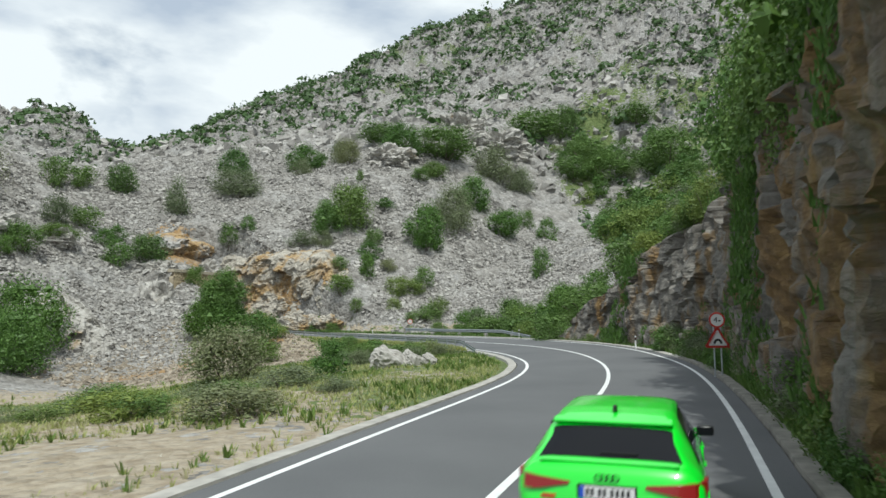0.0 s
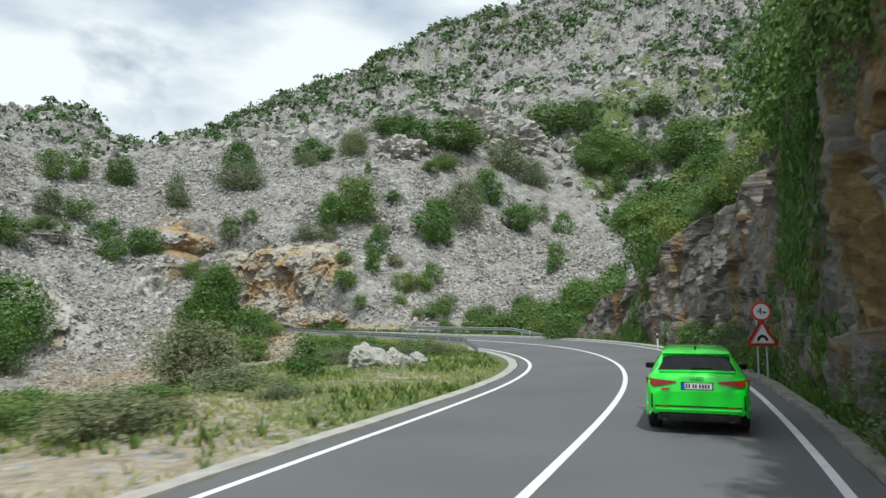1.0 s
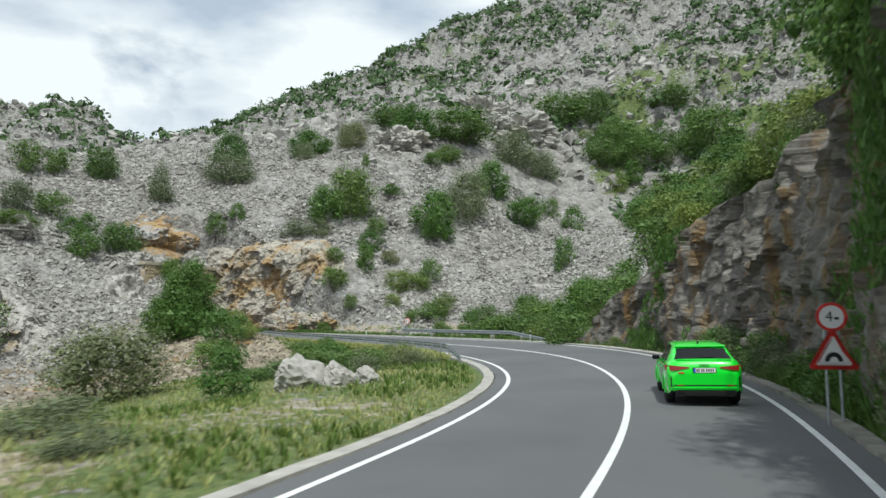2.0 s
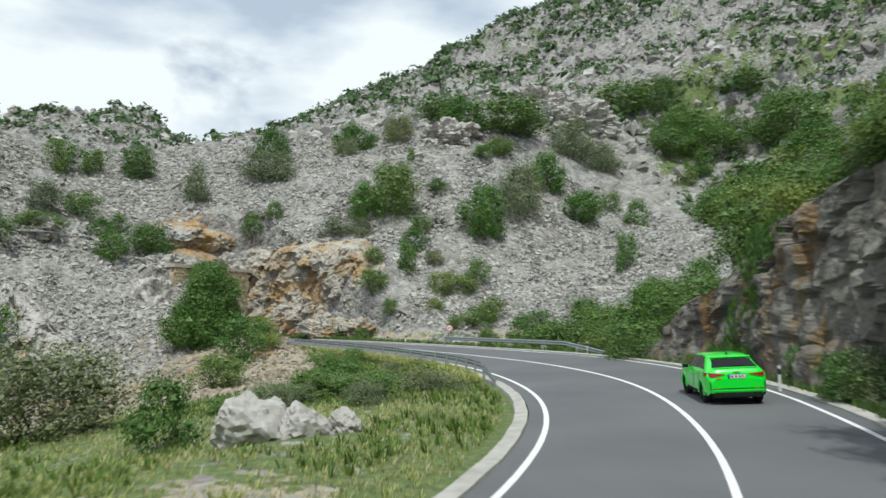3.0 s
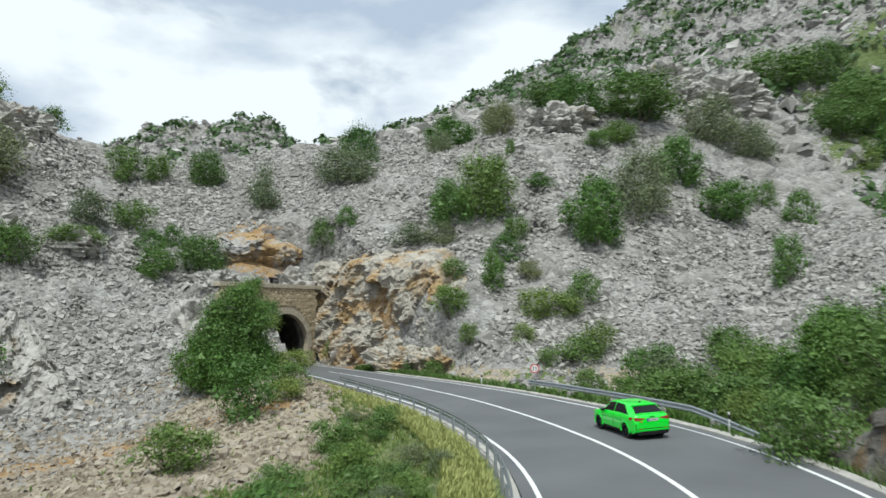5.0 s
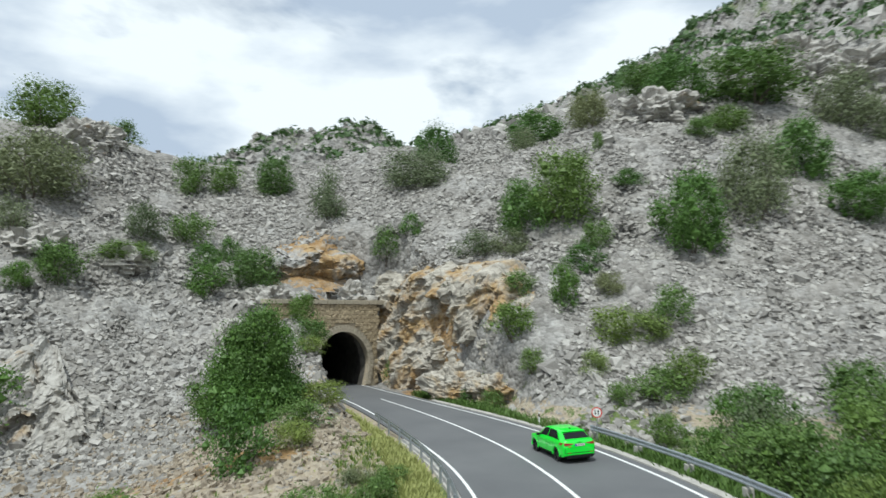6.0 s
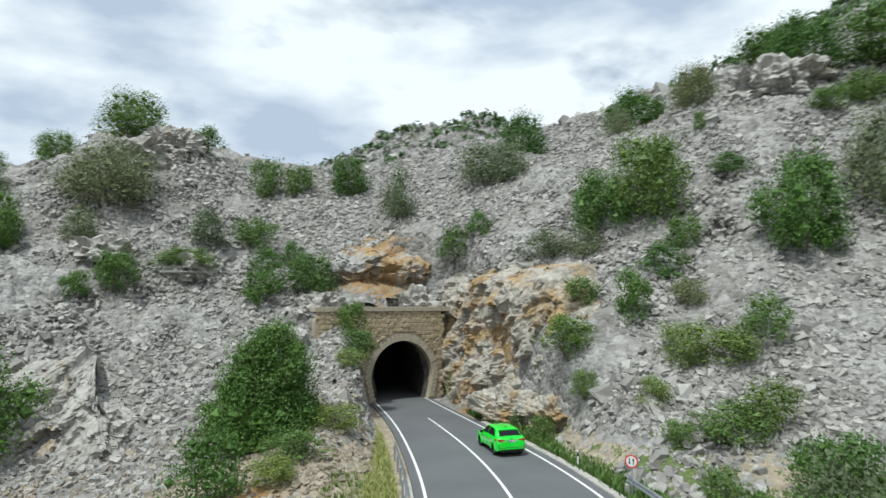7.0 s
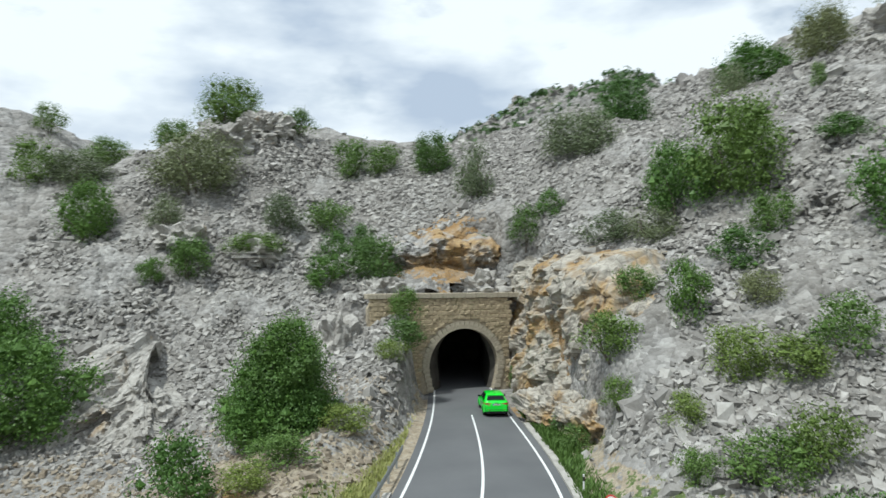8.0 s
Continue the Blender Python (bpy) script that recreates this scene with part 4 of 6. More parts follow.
        for a, b in zip(cols, cols[1:]):
            for q in range(4):
                bm.faces.new((a[q], a[(q + 1) % 4], b[(q + 1) % 4], b[q]))
        bm.faces.new(cols[0])
        bm.faces.new(cols[-1][::-1])
        bmesh.ops.recalc_face_normals(bm, faces=bm.faces[:])
        part("tail_lamp", bm, LAMP_RED, root, "red tail lamp")
        # vertical black air blades at the bumper's corners, reflectors, exhausts
        bm = bmesh.new()
        box(bm, (0.035, 0.05, 0.26), pose(s * 0.80, rear(0.80, 0.62) + 0.02, 0.62, 0, 0, s * 14), 0.01)
        part("bumper_blade", bm, BLACK_GLOSS, root)
        bm = bmesh.new()
        box(bm, (0.20, 0.02, 0.028), pose(s * 0.62, rear(0.62, 0.535) - 0.012, 0.535, 0, 0, s * 4), 0.006)
        part("reflector", bm, LAMP_RED, root, "small red reflector")
        bm = bmesh.new()
        tube(bm, 0.062, 0.066, 0.16, pose(s * 0.58, -2.16, 0.33, 90) @ Matrix.Diagonal((1.35, 1, 1, 1)), 22)
        part("exhaust", bm, CHROME, root, "oval steel exhaust tip")
        # head lamps, mirrors, door handles
        bm = bmesh.new()
        box(bm, (0.34, 0.22, 0.09), pose(s * 0.60, 2.03, 0.80, 0, 0, -s * 22), 0.03)
        part("head_lamp", bm, LAMP_WHITE, root, "clear head lamp")
        mirror = new("mirror")
        mirror.parent = root
        mirror.matrix_basis = pose(s * 0.965, 0.72, 1.05)
        bm = bmesh.new()
        box(bm, (0.21, 0.13, 0.135), pose(0.0, 0, 0, 0, 0, s * 8), 0.045)
        box(bm, (0.10, 0.05, 0.04), pose(-s * 0.12, 0.01, -0.05), 0.012)
        part("housing", bm, BLACK_GLOSS, mirror, "black mirror housing", smooth=True)
        bm = bmesh.new()
        box(bm, (0.17, 0.006, 0.10), pose(0.0, -0.068, 0, 0, 0, s * 8))
        part("mirror_glass", bm, GLASS_DARK, mirror)
        for y in (-0.62, 0.42):
            bm = bmesh.new()
            box(bm, (0.03, 0.19, 0.028), pose(s * 0.925, y, 0.90), 0.01)
            part("door_handle", bm, PAINT_GREEN, root)
        # door joints and the crease over the sill
        for y in (-0.98, -0.22, 1.0):
            bm = bmesh.new()
            box(bm, (0.006, 0.009, 0.52), pose(s * 0.909, y, 0.68))
            part("door_joint", bm, BLACK_MATT, root)
    # tail furniture
    bm = bmesh.new()
    box(bm, (1.34, 0.07, 0.022), pose(0, -2.075, 1.160, 10), 0.010)
    part("spoiler", bm, PAINT_GREEN, root, smooth=False)
    bm = bmesh.new()
    box(bm, (1.24, 0.16, 0.035), pose(0, -1.49, 1.470, 10), 0.018)
    part("roof_spoiler", bm, PAINT_GREEN, root)
    bm = bmesh.new()
    box(bm, (1.50, 0.035, 0.028), pose(0, -2.245, 0.535), 0.008)
    part("bumper_strip", bm, BLACK_GLOSS, root, "gloss black bumper strip")
    bm = bmesh.new()
    box(bm, (1.44, 0.22, 0.16), pose(0, -2.13, 0.335), 0.04)
    for x in (-0.28, -0.09, 0.09, 0.28):
        box(bm, (0.02, 0.10, 0.11), pose(x, -2.23, 0.30), 0.004)
    part("diffuser", bm, BLACK_MATT, root, "black rear diffuser")
    bm = bmesh.new()
    box(bm, (0.56, 0.02, 0.135), pose(0, rear(0, 0.90) + 0.012, 0.905, -5))
    part("plate_recess", bm, BLACK_MATT, root)
    plate = new("number_plate")
    plate.parent = root
    plate.matrix_basis = pose(0, rear(0, 0.905) - 0.006, 0.905, -6)
    bm = bmesh.new()
    box(bm, (0.52, 0.012, 0.11), pose(0, 0, 0), 0.003)
    part("plate", bm, PLATE_WHITE, plate, "white number plate")
    bm = bmesh.new()
    box(bm, (0.045, 0.014, 0.108), pose(-0.2365, -0.0012, 0))
    part("blue_band", bm, PLATE_BLUE, plate)
    for x in (-0.18, -0.135, -0.065, -0.02, 0.05, 0.10, 0.15, 0.20):
        bm = bmesh.new()
        box(bm, (0.030, 0.014, 0.070), pose(x, -0.0014, 0))
        part("bar", bm, INK, plate)
    bm = bmesh.new()
    for x in (-0.081, -0.027, 0.027, 0.081):
        for a in range(16):
            t = 2 * math.pi * a / 16
            box(bm, (0.006, 0.010, 0.015), pose(x + 0.034 * math.cos(t), rear(0, 1.03) - 0.008, 1.035 + 0.034 * math.sin(t), 0, -math.degrees(t)))
    part("badge", bm, BLACK_GLOSS, root, "row of black badge rings")
    bm = bmesh.new()
    box(bm, (0.14, 0.010, 0.035), pose(-0.56, rear(0.56, 0.845) - 0.006, 0.845, 0, 0, -3))
    part("model_badge", bm, SIGN_RED, root, "small dark red badge")
    bm = bmesh.new()
    box(bm, (0.045, 0.16, 0.075), pose(0, -1.15, 1.55, -14), 0.02)
    part("roof_aerial", bm, BLACK_GLOSS, root)
    bm = bmesh.new()
    box(bm, (1.0, 0.06, 0.34), pose(0, 2.20, 0.52), 0.03)
    part("grille", bm, BLACK_GLOSS, root, "black front grille")
    bm = bmesh.new()
    box(bm, (1.50, 0.05, 0.05), pose(0, -2.245, 0.475), 0.02)
    part("bumper_lip", bm, PAINT_GREEN, root)
    # seats seen through the glass are too dark to show; a wiper on the rear window
    bm = bmesh.new()
    box(bm, (0.36, 0.02, 0.02), pose(0.10, -1.95, 1.218, 30), 0.005)
    part("rear_wiper", bm, BLACK_MATT, root)
    for ob in root.children_recursive:      # the real car's size on the road
        if ob.type == "MESH":
            ob.data.transform(Matrix.Scale(CAR_SCALE, 4))
        ob.matrix_basis.translation = ob.matrix_basis.translation * CAR_SCALE
    return root, spinning


car, car_wheels = make_car()


# ---- bushes and trees ----
def crown_mesh(name, seed, mat, clumps, leaves, leaf, squat=1.0, loose=0.0):
    """A crown one metre wide and high on its foot: lobes of small leaves about uneven centres, with gaps between."""
    rng = np.random.RandomState(seed)
    verts, faces = [], []
    centres = []
    for i in range(clumps):
        a, u = rng.uniform(0, 2 * math.pi), rng.uniform(0, 1)
        r = 0.40 * math.sqrt(rng.uniform(0.05, 1))
        z = 0.12 + 0.68 * u
        r *= math.sqrt(max(0.08, 1.0 - (max(0, u - 0.3) / 0.78) ** 2.6)) * (0.62 + 0.38 * min(1, u / 0.22)) * rng.uniform(0.8, 1.2)
        centres.append((r * math.cos(a), r * math.sin(a), z, rng.uniform(0.11, 0.20)))
    for cx, cy, cz, cr in centres:
        base = len(verts)
        core = [(1, 0, 0), (-1, 0, 0), (0, 1, 0), (0, -1, 0), (0, 0, 1), (0, 0, -1)]
        for v in core:
            k = cr * rng.uniform(0.24, 0.40) * (1 - 0.6 * loose)
            verts.append((cx + v[0] * k, cy + v[1] * k, cz + v[2] * k))
        for f in ((0, 2, 4), (2, 1, 4), (1, 3, 4), (3, 0, 4), (2, 0, 5), (1, 2, 5), (3, 1, 5), (0, 3, 5)):
            faces.append(tuple(base + q for q in f))
        for _ in range(leaves):
            d = rng.normal(size=3)
            d /= np.linalg.norm(d)
            p = np.array((cx, cy, cz)) + d * cr * rng.uniform(0.55, 1.15 + loose)
            n = d * 0.6 + rng.normal(size=3) * 0.6
            n /= np.linalg.norm(n)
            t = np.cross(n, rng.normal(size=3))
            t /= np.linalg.norm(t)
            b = np.cross(n, t)
            s = leaf * rng.uniform(0.6, 1.3)
            k = len(verts)
            for q in (-t * s, t * s * 0.8 + b * s * 0.5, t * s * 0.3 - b * s * 0.8):
                verts.append(tuple(p + q))
            faces.append((k, k + 1, k + 2))
    me = bpy.data.meshes.new(name)
    me.from_pydata(verts, [], faces)
    me.materials.append(mat)
    me.update()
    return me


def stem_mesh(name, seed, stems=4, tree=False):
    rng = random.Random(seed)
    bm = bmesh.new()
    for i in range(stems):
        a = rng.uniform(0, 2 * math.pi)
        p, r = Vector((0.03 * math.cos(a), 0.03 * math.sin(a), -0.06)), (0.035 if tree else 0.016)
        d = Vector((math.cos(a) * (0.12 if tree else 0.45), math.sin(a) * (0.12 if tree else 0.45), 1)).normalized()
        for seg in range(4):
            q = p + d * 0.17
            m = Matrix.Translation((p + q) / 2) @ (q - p).to_track_quat("Z", "Y").to_matrix().to_4x4()
            bmesh.ops.create_cone(bm, cap_ends=False, segments=6, radius1=r, radius2=r * 0.72, depth=(q - p).length * 1.05, matrix=m)
            p, r = q, r * 0.72
            d = (d + Vector((rng.uniform(-0.3, 0.3), rng.uniform(-0.3, 0.3), 0))).normalized()
    me = bpy.data.meshes.new(name)
    bm.to_mesh(me)
    bm.free()
    me.materials.append(BARK)
    return me


CROWNS = {}
for key, mat, loose in (("d", LEAF_DARK, 0.0), ("m", LEAF_MID, 0.1), ("g", LEAF_GREY, 0.35), ("y", LEAF_YELLOW, 0.2)):
    CROWNS[key] = [crown_mesh("crown", 100 + 7 * i + ord(key), mat, 34 + 4 * (i % 2), 104, 0.0205, loose=loose) for i in range(4)]
    CROWNS[key + "L"] = [crown_mesh("crown", 300 + 7 * i + ord(key), mat, 70, 140, 0.0152, loose=loose) for i in range(3)]
STEMS = [stem_mesh("stems", 40 + i) for i in range(4)]
PLANT_WORDS = {"d": "dense dark green shrub rooted among the rocks", "m": "mid green leafy shrub on the rocky slope",
               "g": "thin grey-green shrub on the stony slope", "y": "low yellow-green shrub beside the stones"}
plant_rng = random.Random(12)


def plant(x, y, wide, high, key, z=None, group="hillside shrubs", name="shrub", words=""):
    root = tagged(new(name), words or PLANT_WORDS[key], "shrub", group)
    if z is None:
        z = float(land(np.array([x]), np.array([y]))[0])
    root.matrix_basis = pose(x, y, z - 0.17 * high, 0, 0, plant_rng.uniform(0, 360))
    large = wide > 4.2
    pick = plant_rng.choice(CROWNS[key + "L"] if large else CROWNS[key])
    m = Matrix.Diagonal((wide * 1.22 * plant_rng.uniform(0.9, 1.1), wide * 1.22 * plant_rng.uniform(0.9, 1.1), high * 1.5, 1))
    part_data("crown", pick, root, m)
    part_data("stem", plant_rng.choice(STEMS), root, m)
    return root


# x, y, width, height, kind: the slope over and beside the portal
SHRUBS_PORTAL = [
    (-77.9, 83.3, 4.1, 2.5, "d"), (-77, 87.5, 4.6, 3.6, "m"), (-78.3, 98.8, 1.9, 1.6, "d"), (-74.3, 101.3, 3.1, 3.1, "m"),
    (-71, 102.3, 2.5, 2, "d"), (-78.7, 108.8, 6.9, 4, "g"), (-58.5, 111.6, 6.8, 5.8, "m"), (-60.5, 107.9, 4.7, 4.7, "d"),
    (-53.7, 110.5, 2.7, 2.7, "m"), (-52.9, 107, 3.3, 2.2, "d"), (-62.7, 103.3, 3.9, 2.2, "g"), (-59.9, 105, 3.3, 2.1, "g"),
    (-50.7, 101.6, 2.7, 3, "d"), (-52.8, 97.6, 3.4, 2.2, "m"), (-76.7, 129.2, 7.4, 4.3, "d"), (-68, 129.4, 4.3, 4.1, "g"),
    (-74.7, 124.2, 3.5, 2.9, "g"), (-62.2, 123.1, 1.4, 1.9, "m"), (-55.2, 118, 3.3, 1.6, "d"), (-54.5, 100.6, 2.5, 1.8, "m"),
    (-53.2, 144.8, 11.9, 5.5, "m"), (-52.4, 135.2, 4.3, 2.5, "m"), (-53.4, 130.7, 3.5, 2.1, "m"), (-59.7, 137.5, 7, 5.1, "d"),
    (-71.5, 133.3, 4.1, 3.3, "g"), (-67.3, 142.3, 7.7, 3.4, "m"),
]
SHRUBS_WEST = [
    (-87.1, 62.2, 5.3, 4.5, "d"), (-91.6, 71.3, 8.3, 5.3, "g"), (-86.7, 68.9, 3.3, 2.7, "g"), (-80.8, 71.6, 4, 3, "m"),
    (-79.9, 68.5, 2.4, 2, "d"), (-82.2, 77.2, 4.8, 1.6, "m"), (-84.9, 79.9, 3.3, 3.3, "g"), (-84.8, 84.6, 4, 2.8, "m"),
    (-82, 87.3, 2.5, 2.2, "d"), (-81.9, 84.8, 2.7, 2.2, "d"), (-94.8, 88.1, 3.9, 3.9, "m"), (-93.5, 91.8, 3.9, 3, "m"),
    (-90.8, 96.9, 4.5, 3.9, "m"), (-81.6, 99.1, 4, 5.2, "g"), (-85.4, 118.4, 6.0, 5.2, "d"), (-102, 82.5, 3.9, 2.8, "m"),
    (-103.9, 74.4, 7, 4.5, "m"), (-117.6, 66.9, 4.7, 3.6, "m"), (-119.6, 50.6, 3.8, 3.1, "m"), (-115.1, 58.7, 5.3, 3, "m"),
    (-97.2, 54.7, 4.2, 4.2, "m"), (-96.4, 59.1, 6, 3, "g"),
]
SHRUBS_EAST = [
    (-44.4, 102.9, 3.7, 1.7, "y"), (-40.3, 97.6, 3.4, 1.9, "m"), (-48.9, 105.2, 2.6, 1.6, "g"), (-43.7, 105.8, 2.9, 2.6, "m"),
    (-39.7, 100, 2.7, 2.2, "y"), (-37.3, 129.6, 6, 3.9, "d"), (-35.8, 140.9, 3.9, 3, "m"), (-27.9, 113.1, 2.6, 3.9, "d"),
    (-30.4, 135.2, 3.5, 3.5, "d"), (-44.4, 123.4, 6.6, 6.6, "g"), (-46.6, 114.7, 6.1, 6.1, "d"), (-44, 150.8, 7, 6.2, "g"),
    (-39, 152.3, 6, 4.5, "g"), (-44.1, 133.1, 5.9, 5.6, "d"), (-29.2, 99.4, 3.9, 2.5, "m"), (-26, 91.8, 3.5, 2.6, "m"),
    (-23.3, 89.6, 2.9, 2.1, "m"), (-34.6, 95.9, 2.5, 2.5, "d"), (-46, 101.1, 3.2, 2.3, "y"), (-21.3, 93.4, 4.5, 3.2, "d"),
    (-17.4, 85.4, 5.6, 3.4, "m"), (-20.3, 76.5, 3.5, 2.2, "m"), (-24.7, 86.8, 4.1, 2.5, "m"), (-9.4, 168.8, 11.6, 8.7, "m"),
    (-26.8, 173.4, 9.7, 5.4, "m"), (-43, 190.3, 12.7, 6.4, "m"), (-35.2, 194.8, 7.6, 7.6, "m"), (-22.7, 169, 11.2, 5.1, "m"),
    (-17.6, 198.6, 9.8, 4.9, "m"), (-29.8, 164.8, 7.1, 4.1, "m"), (-18.7, 126.7, 6.2, 4.1, "d"), (-29.7, 89.6, 5, 2.7, "m"),
]
for row in SHRUBS_PORTAL + SHRUBS_WEST + SHRUBS_EAST:
    plant(*row)


def make_tree():
    """The full deciduous tree beside the portal."""
    root = tagged(new("tree"), "full dark green broadleaf tree beside the tunnel road", "tree")
    x, y = -58.5, 78.3
    z = float(land(np.array([x]), np.array([y]))[0])
    root.matrix_basis = pose(x, y, z)
    me = stem_mesh("trunk", 5, 5, tree=True)
    part_data("trunk", me, root, Matrix.Diagonal((6.0, 6.0, 7.4, 1)))
    lobes = [(0.0, 0.0, 0.0, 6.6, 6.2), (0.2, 0.4, 2.2, 5.8, 5.6), (-0.9, -1.2, 0.0, 5.2, 4.8), (1.0, -1.0, -0.2, 5.0, 4.6), (-0.4, 1.5, 0.0, 5.4, 5.0), (0.3, 0.6, 3.6, 4.7, 4.8), (1.0, 1.6, -0.2, 4.8, 4.4)]
    for i, (dx, dy, dz, w, h) in enumerate(lobes):
        part_data("crown", CROWNS["mL" if i % 3 == 1 else "dL"][i % 3], root, pose(dx, dy, dz - 0.5, 0, 0, 50 * i) @ Matrix.Diagonal((w, w, h, 1)), "dense clumps of green leaves")


make_tree()

def thicket(name, places, label):
    """Bushes grown together on the far slope, past counting: crowns joined into one mass."""
    V, F, slot, at = [], [], [], 0
    for x, y, w, h, key in places:
        me = plant_rng.choice(THICKET[key])
        co = np.empty(len(me.vertices) * 3)
        me.vertices.foreach_get("co", co)
        a = plant_rng.uniform(0, 2 * math.pi)
        co = co.reshape(-1, 3) * np.array((w * 1.22, w * 1.22, h * 1.5))
        co = np.stack([co[:, 0] * math.cos(a) - co[:, 1] * math.sin(a), co[:, 0] * math.sin(a) + co[:, 1] * math.cos(a), co[:, 2]], 1)
        V.append(co + np.array((x, y, float(land(np.array([x]), np.array([y]))[0]) - 0.17 * h)))
        idx = np.empty(len(me.loops), dtype=int)
        me.loops.foreach_get("vertex_index", idx)
        F.append(idx.reshape(-1, 3) + at)
        slot += ["dmgy".index(key)] * len(F[-1])
        at += len(co)
    ob = raw_object(name, np.concatenate(V).tolist(), np.concatenate(F).tolist(), [LEAF_DARK, LEAF_MID, LEAF_GREY, LEAF_YELLOW], index=slot)
    return tagged(ob, label, "bushes", kind="stuff")


THICKET = {key: [crown_mesh("crown", 500 + 7 * i + ord(key), LEAF_MID, 26, 46, 0.030) for i in range(3)] for key in "dmgy"}
# brush of the green gully, set by the lie of the land
far_brush = []
for i in range(270):
    x, y = plant_rng.uniform(-36, 14), plant_rng.uniform(84, 185)
    if x < gully_edge(y) + plant_rng.uniform(-1, 5) or float(np.hypot(x + 17, y - 80)) < 7:
        continue
    d, s = road_place(np.array([x]), np.array([y]))
    if abs(d[0]) < 7.5:
        continue
    if fract_noise(np.array([x / 14]), np.array([y / 14]), 88, 2)[0] < -0.3:
        continue
    w = plant_rng.uniform(2.4, 5.8)
    row = (x, y, w, w * plant_rng.uniform(0.6, 0.9), plant_rng.choice("dddmmmmgy"))
    if y > 104:
        far_brush.append(row)
    else:
        plant(*row, group="gully brush")
thicket("gully_thicket", far_brush, "dense green brush grown together in the gully")

# crest of the cutting: bushes and small trees that hang over the rock
for i in range(48):
    r = plant_rng.uniform(72, 106)
    off = plant_rng.uniform(6.4, 10.0)
    x, y, _ = on_road(r, off)
    w = plant_rng.uniform(2.2, 4.6)
    plant(x, y, w, w * plant_rng.uniform(0.7, 1.1), plant_rng.choice("dddmmy"), z=float(cliff_height(r)) - 0.4 + 0.35 * (off - 7), group="cutting top bushes", words="bush overhanging the top of the road cutting")
for i in range(9):
    r = 89 + 1.9 * i + plant_rng.uniform(-0.5, 0.5)
    x, y, _ = on_road(r, plant_rng.uniform(5.6, 6.8))
    w = plant_rng.uniform(3.0, 4.8)
    plant(x, y, w, w * plant_rng.uniform(0.8, 1.1), plant_rng.choice("dddm"), z=float(cliff_height(r)) - plant_rng.uniform(0.6, 2.6), group="cutting top bushes", words="dark bush leaning out over the rock face")
# low bushes along the foot of the cutting
for i in range(42):
    r = 78 + 34 * plant_rng.random()
    x, y, _ = on_road(r, plant_rng.uniform(4.7, 5.3))
    w = plant_rng.uniform(0.6, 1.7)
    plant(x, y, w, w * plant_rng.uniform(0.6, 1.0), plant_rng.choice("ddmg"), z=-0.1, group="cutting foot bushes", words="low bush at the foot of the rock cutting")
# low growth in front of the cutting's end, and bushes above it
for i in range(34):
    r = plant_rng.uniform(108, 137)
    x, y, _ = on_road(r, plant_rng.uniform(4.7, 5.4))
    w = plant_rng.uniform(0.6, 1.4) * (1.5 if r < 117 else 0.85)
    plant(x, y, w, w * plant_rng.uniform(0.5, 0.8), plant_rng.choice("dmmgg"), z=float(dip(r, 4.4)) - 0.1, group="cutting end bushes", words="low leafy growth along the foot of the cut rock")
for i in range(30):
    r = plant_rng.uniform(104, 131)
    off = float(cliff_off(r, cliff_height(r))) + plant_rng.uniform(0.6, 4.5)
    x, y, _ = on_road(r, off)
    w = plant_rng.uniform(1.6, 3.4)
    plant(x, y, w, w * plant_rng.uniform(0.6, 0.95), plant_rng.choice("dmmmgy"), z=float(cliff_height(r)) - 0.5 + 0.3 * (off - 7), group="cutting top bushes", words="bush overhanging the top of the road cutting")
# brambles along the back of the flat
for i in range(26):
    u = plant_rng.random()
    x, y = -56 + 26 * u + plant_rng.uniform(-4, 4), 47 + 12 * u + plant_rng.uniform(-5, 5)
    if x < bank_edge(y) + 2.5 or x < -33:
        continue
    w = plant_rng.uniform(1.4, 3.6)
    plant(x, y, w, w * plant_rng.uniform(0.22, 0.4), plant_rng.choice("mmggy"), group="brambles on the flat", name="bramble", words="low green bramble thicket on the grassy flat")
for i in range(46):
    r, off = plant_rng.uniform(114, 158), -plant_rng.uniform(6.2, 13.5)
    x, y, _ = on_road(r, off)
    if x < float(bank_edge(y)) + 0.5:
        continue
    w = plant_rng.uniform(0.9, 2.2)
    plant(x, y, w, w * plant_rng.uniform(0.35, 0.6), plant_rng.choice("mmgggy"), group="brambles on the flat", name="bramble", words="low tangled scrub in the tall grass")
for i in range(18):
    x, y = plant_rng.uniform(-36, -20.5), plant_rng.uniform(27, 37)
    w = plant_rng.uniform(1.2, 3.0)
    plant(x, y, w, w * plant_rng.uniform(0.26, 0.42), plant_rng.choice("mmggy"), group="brambles on the flat", name="bramble", words="low green bramble thicket on the grassy flat")
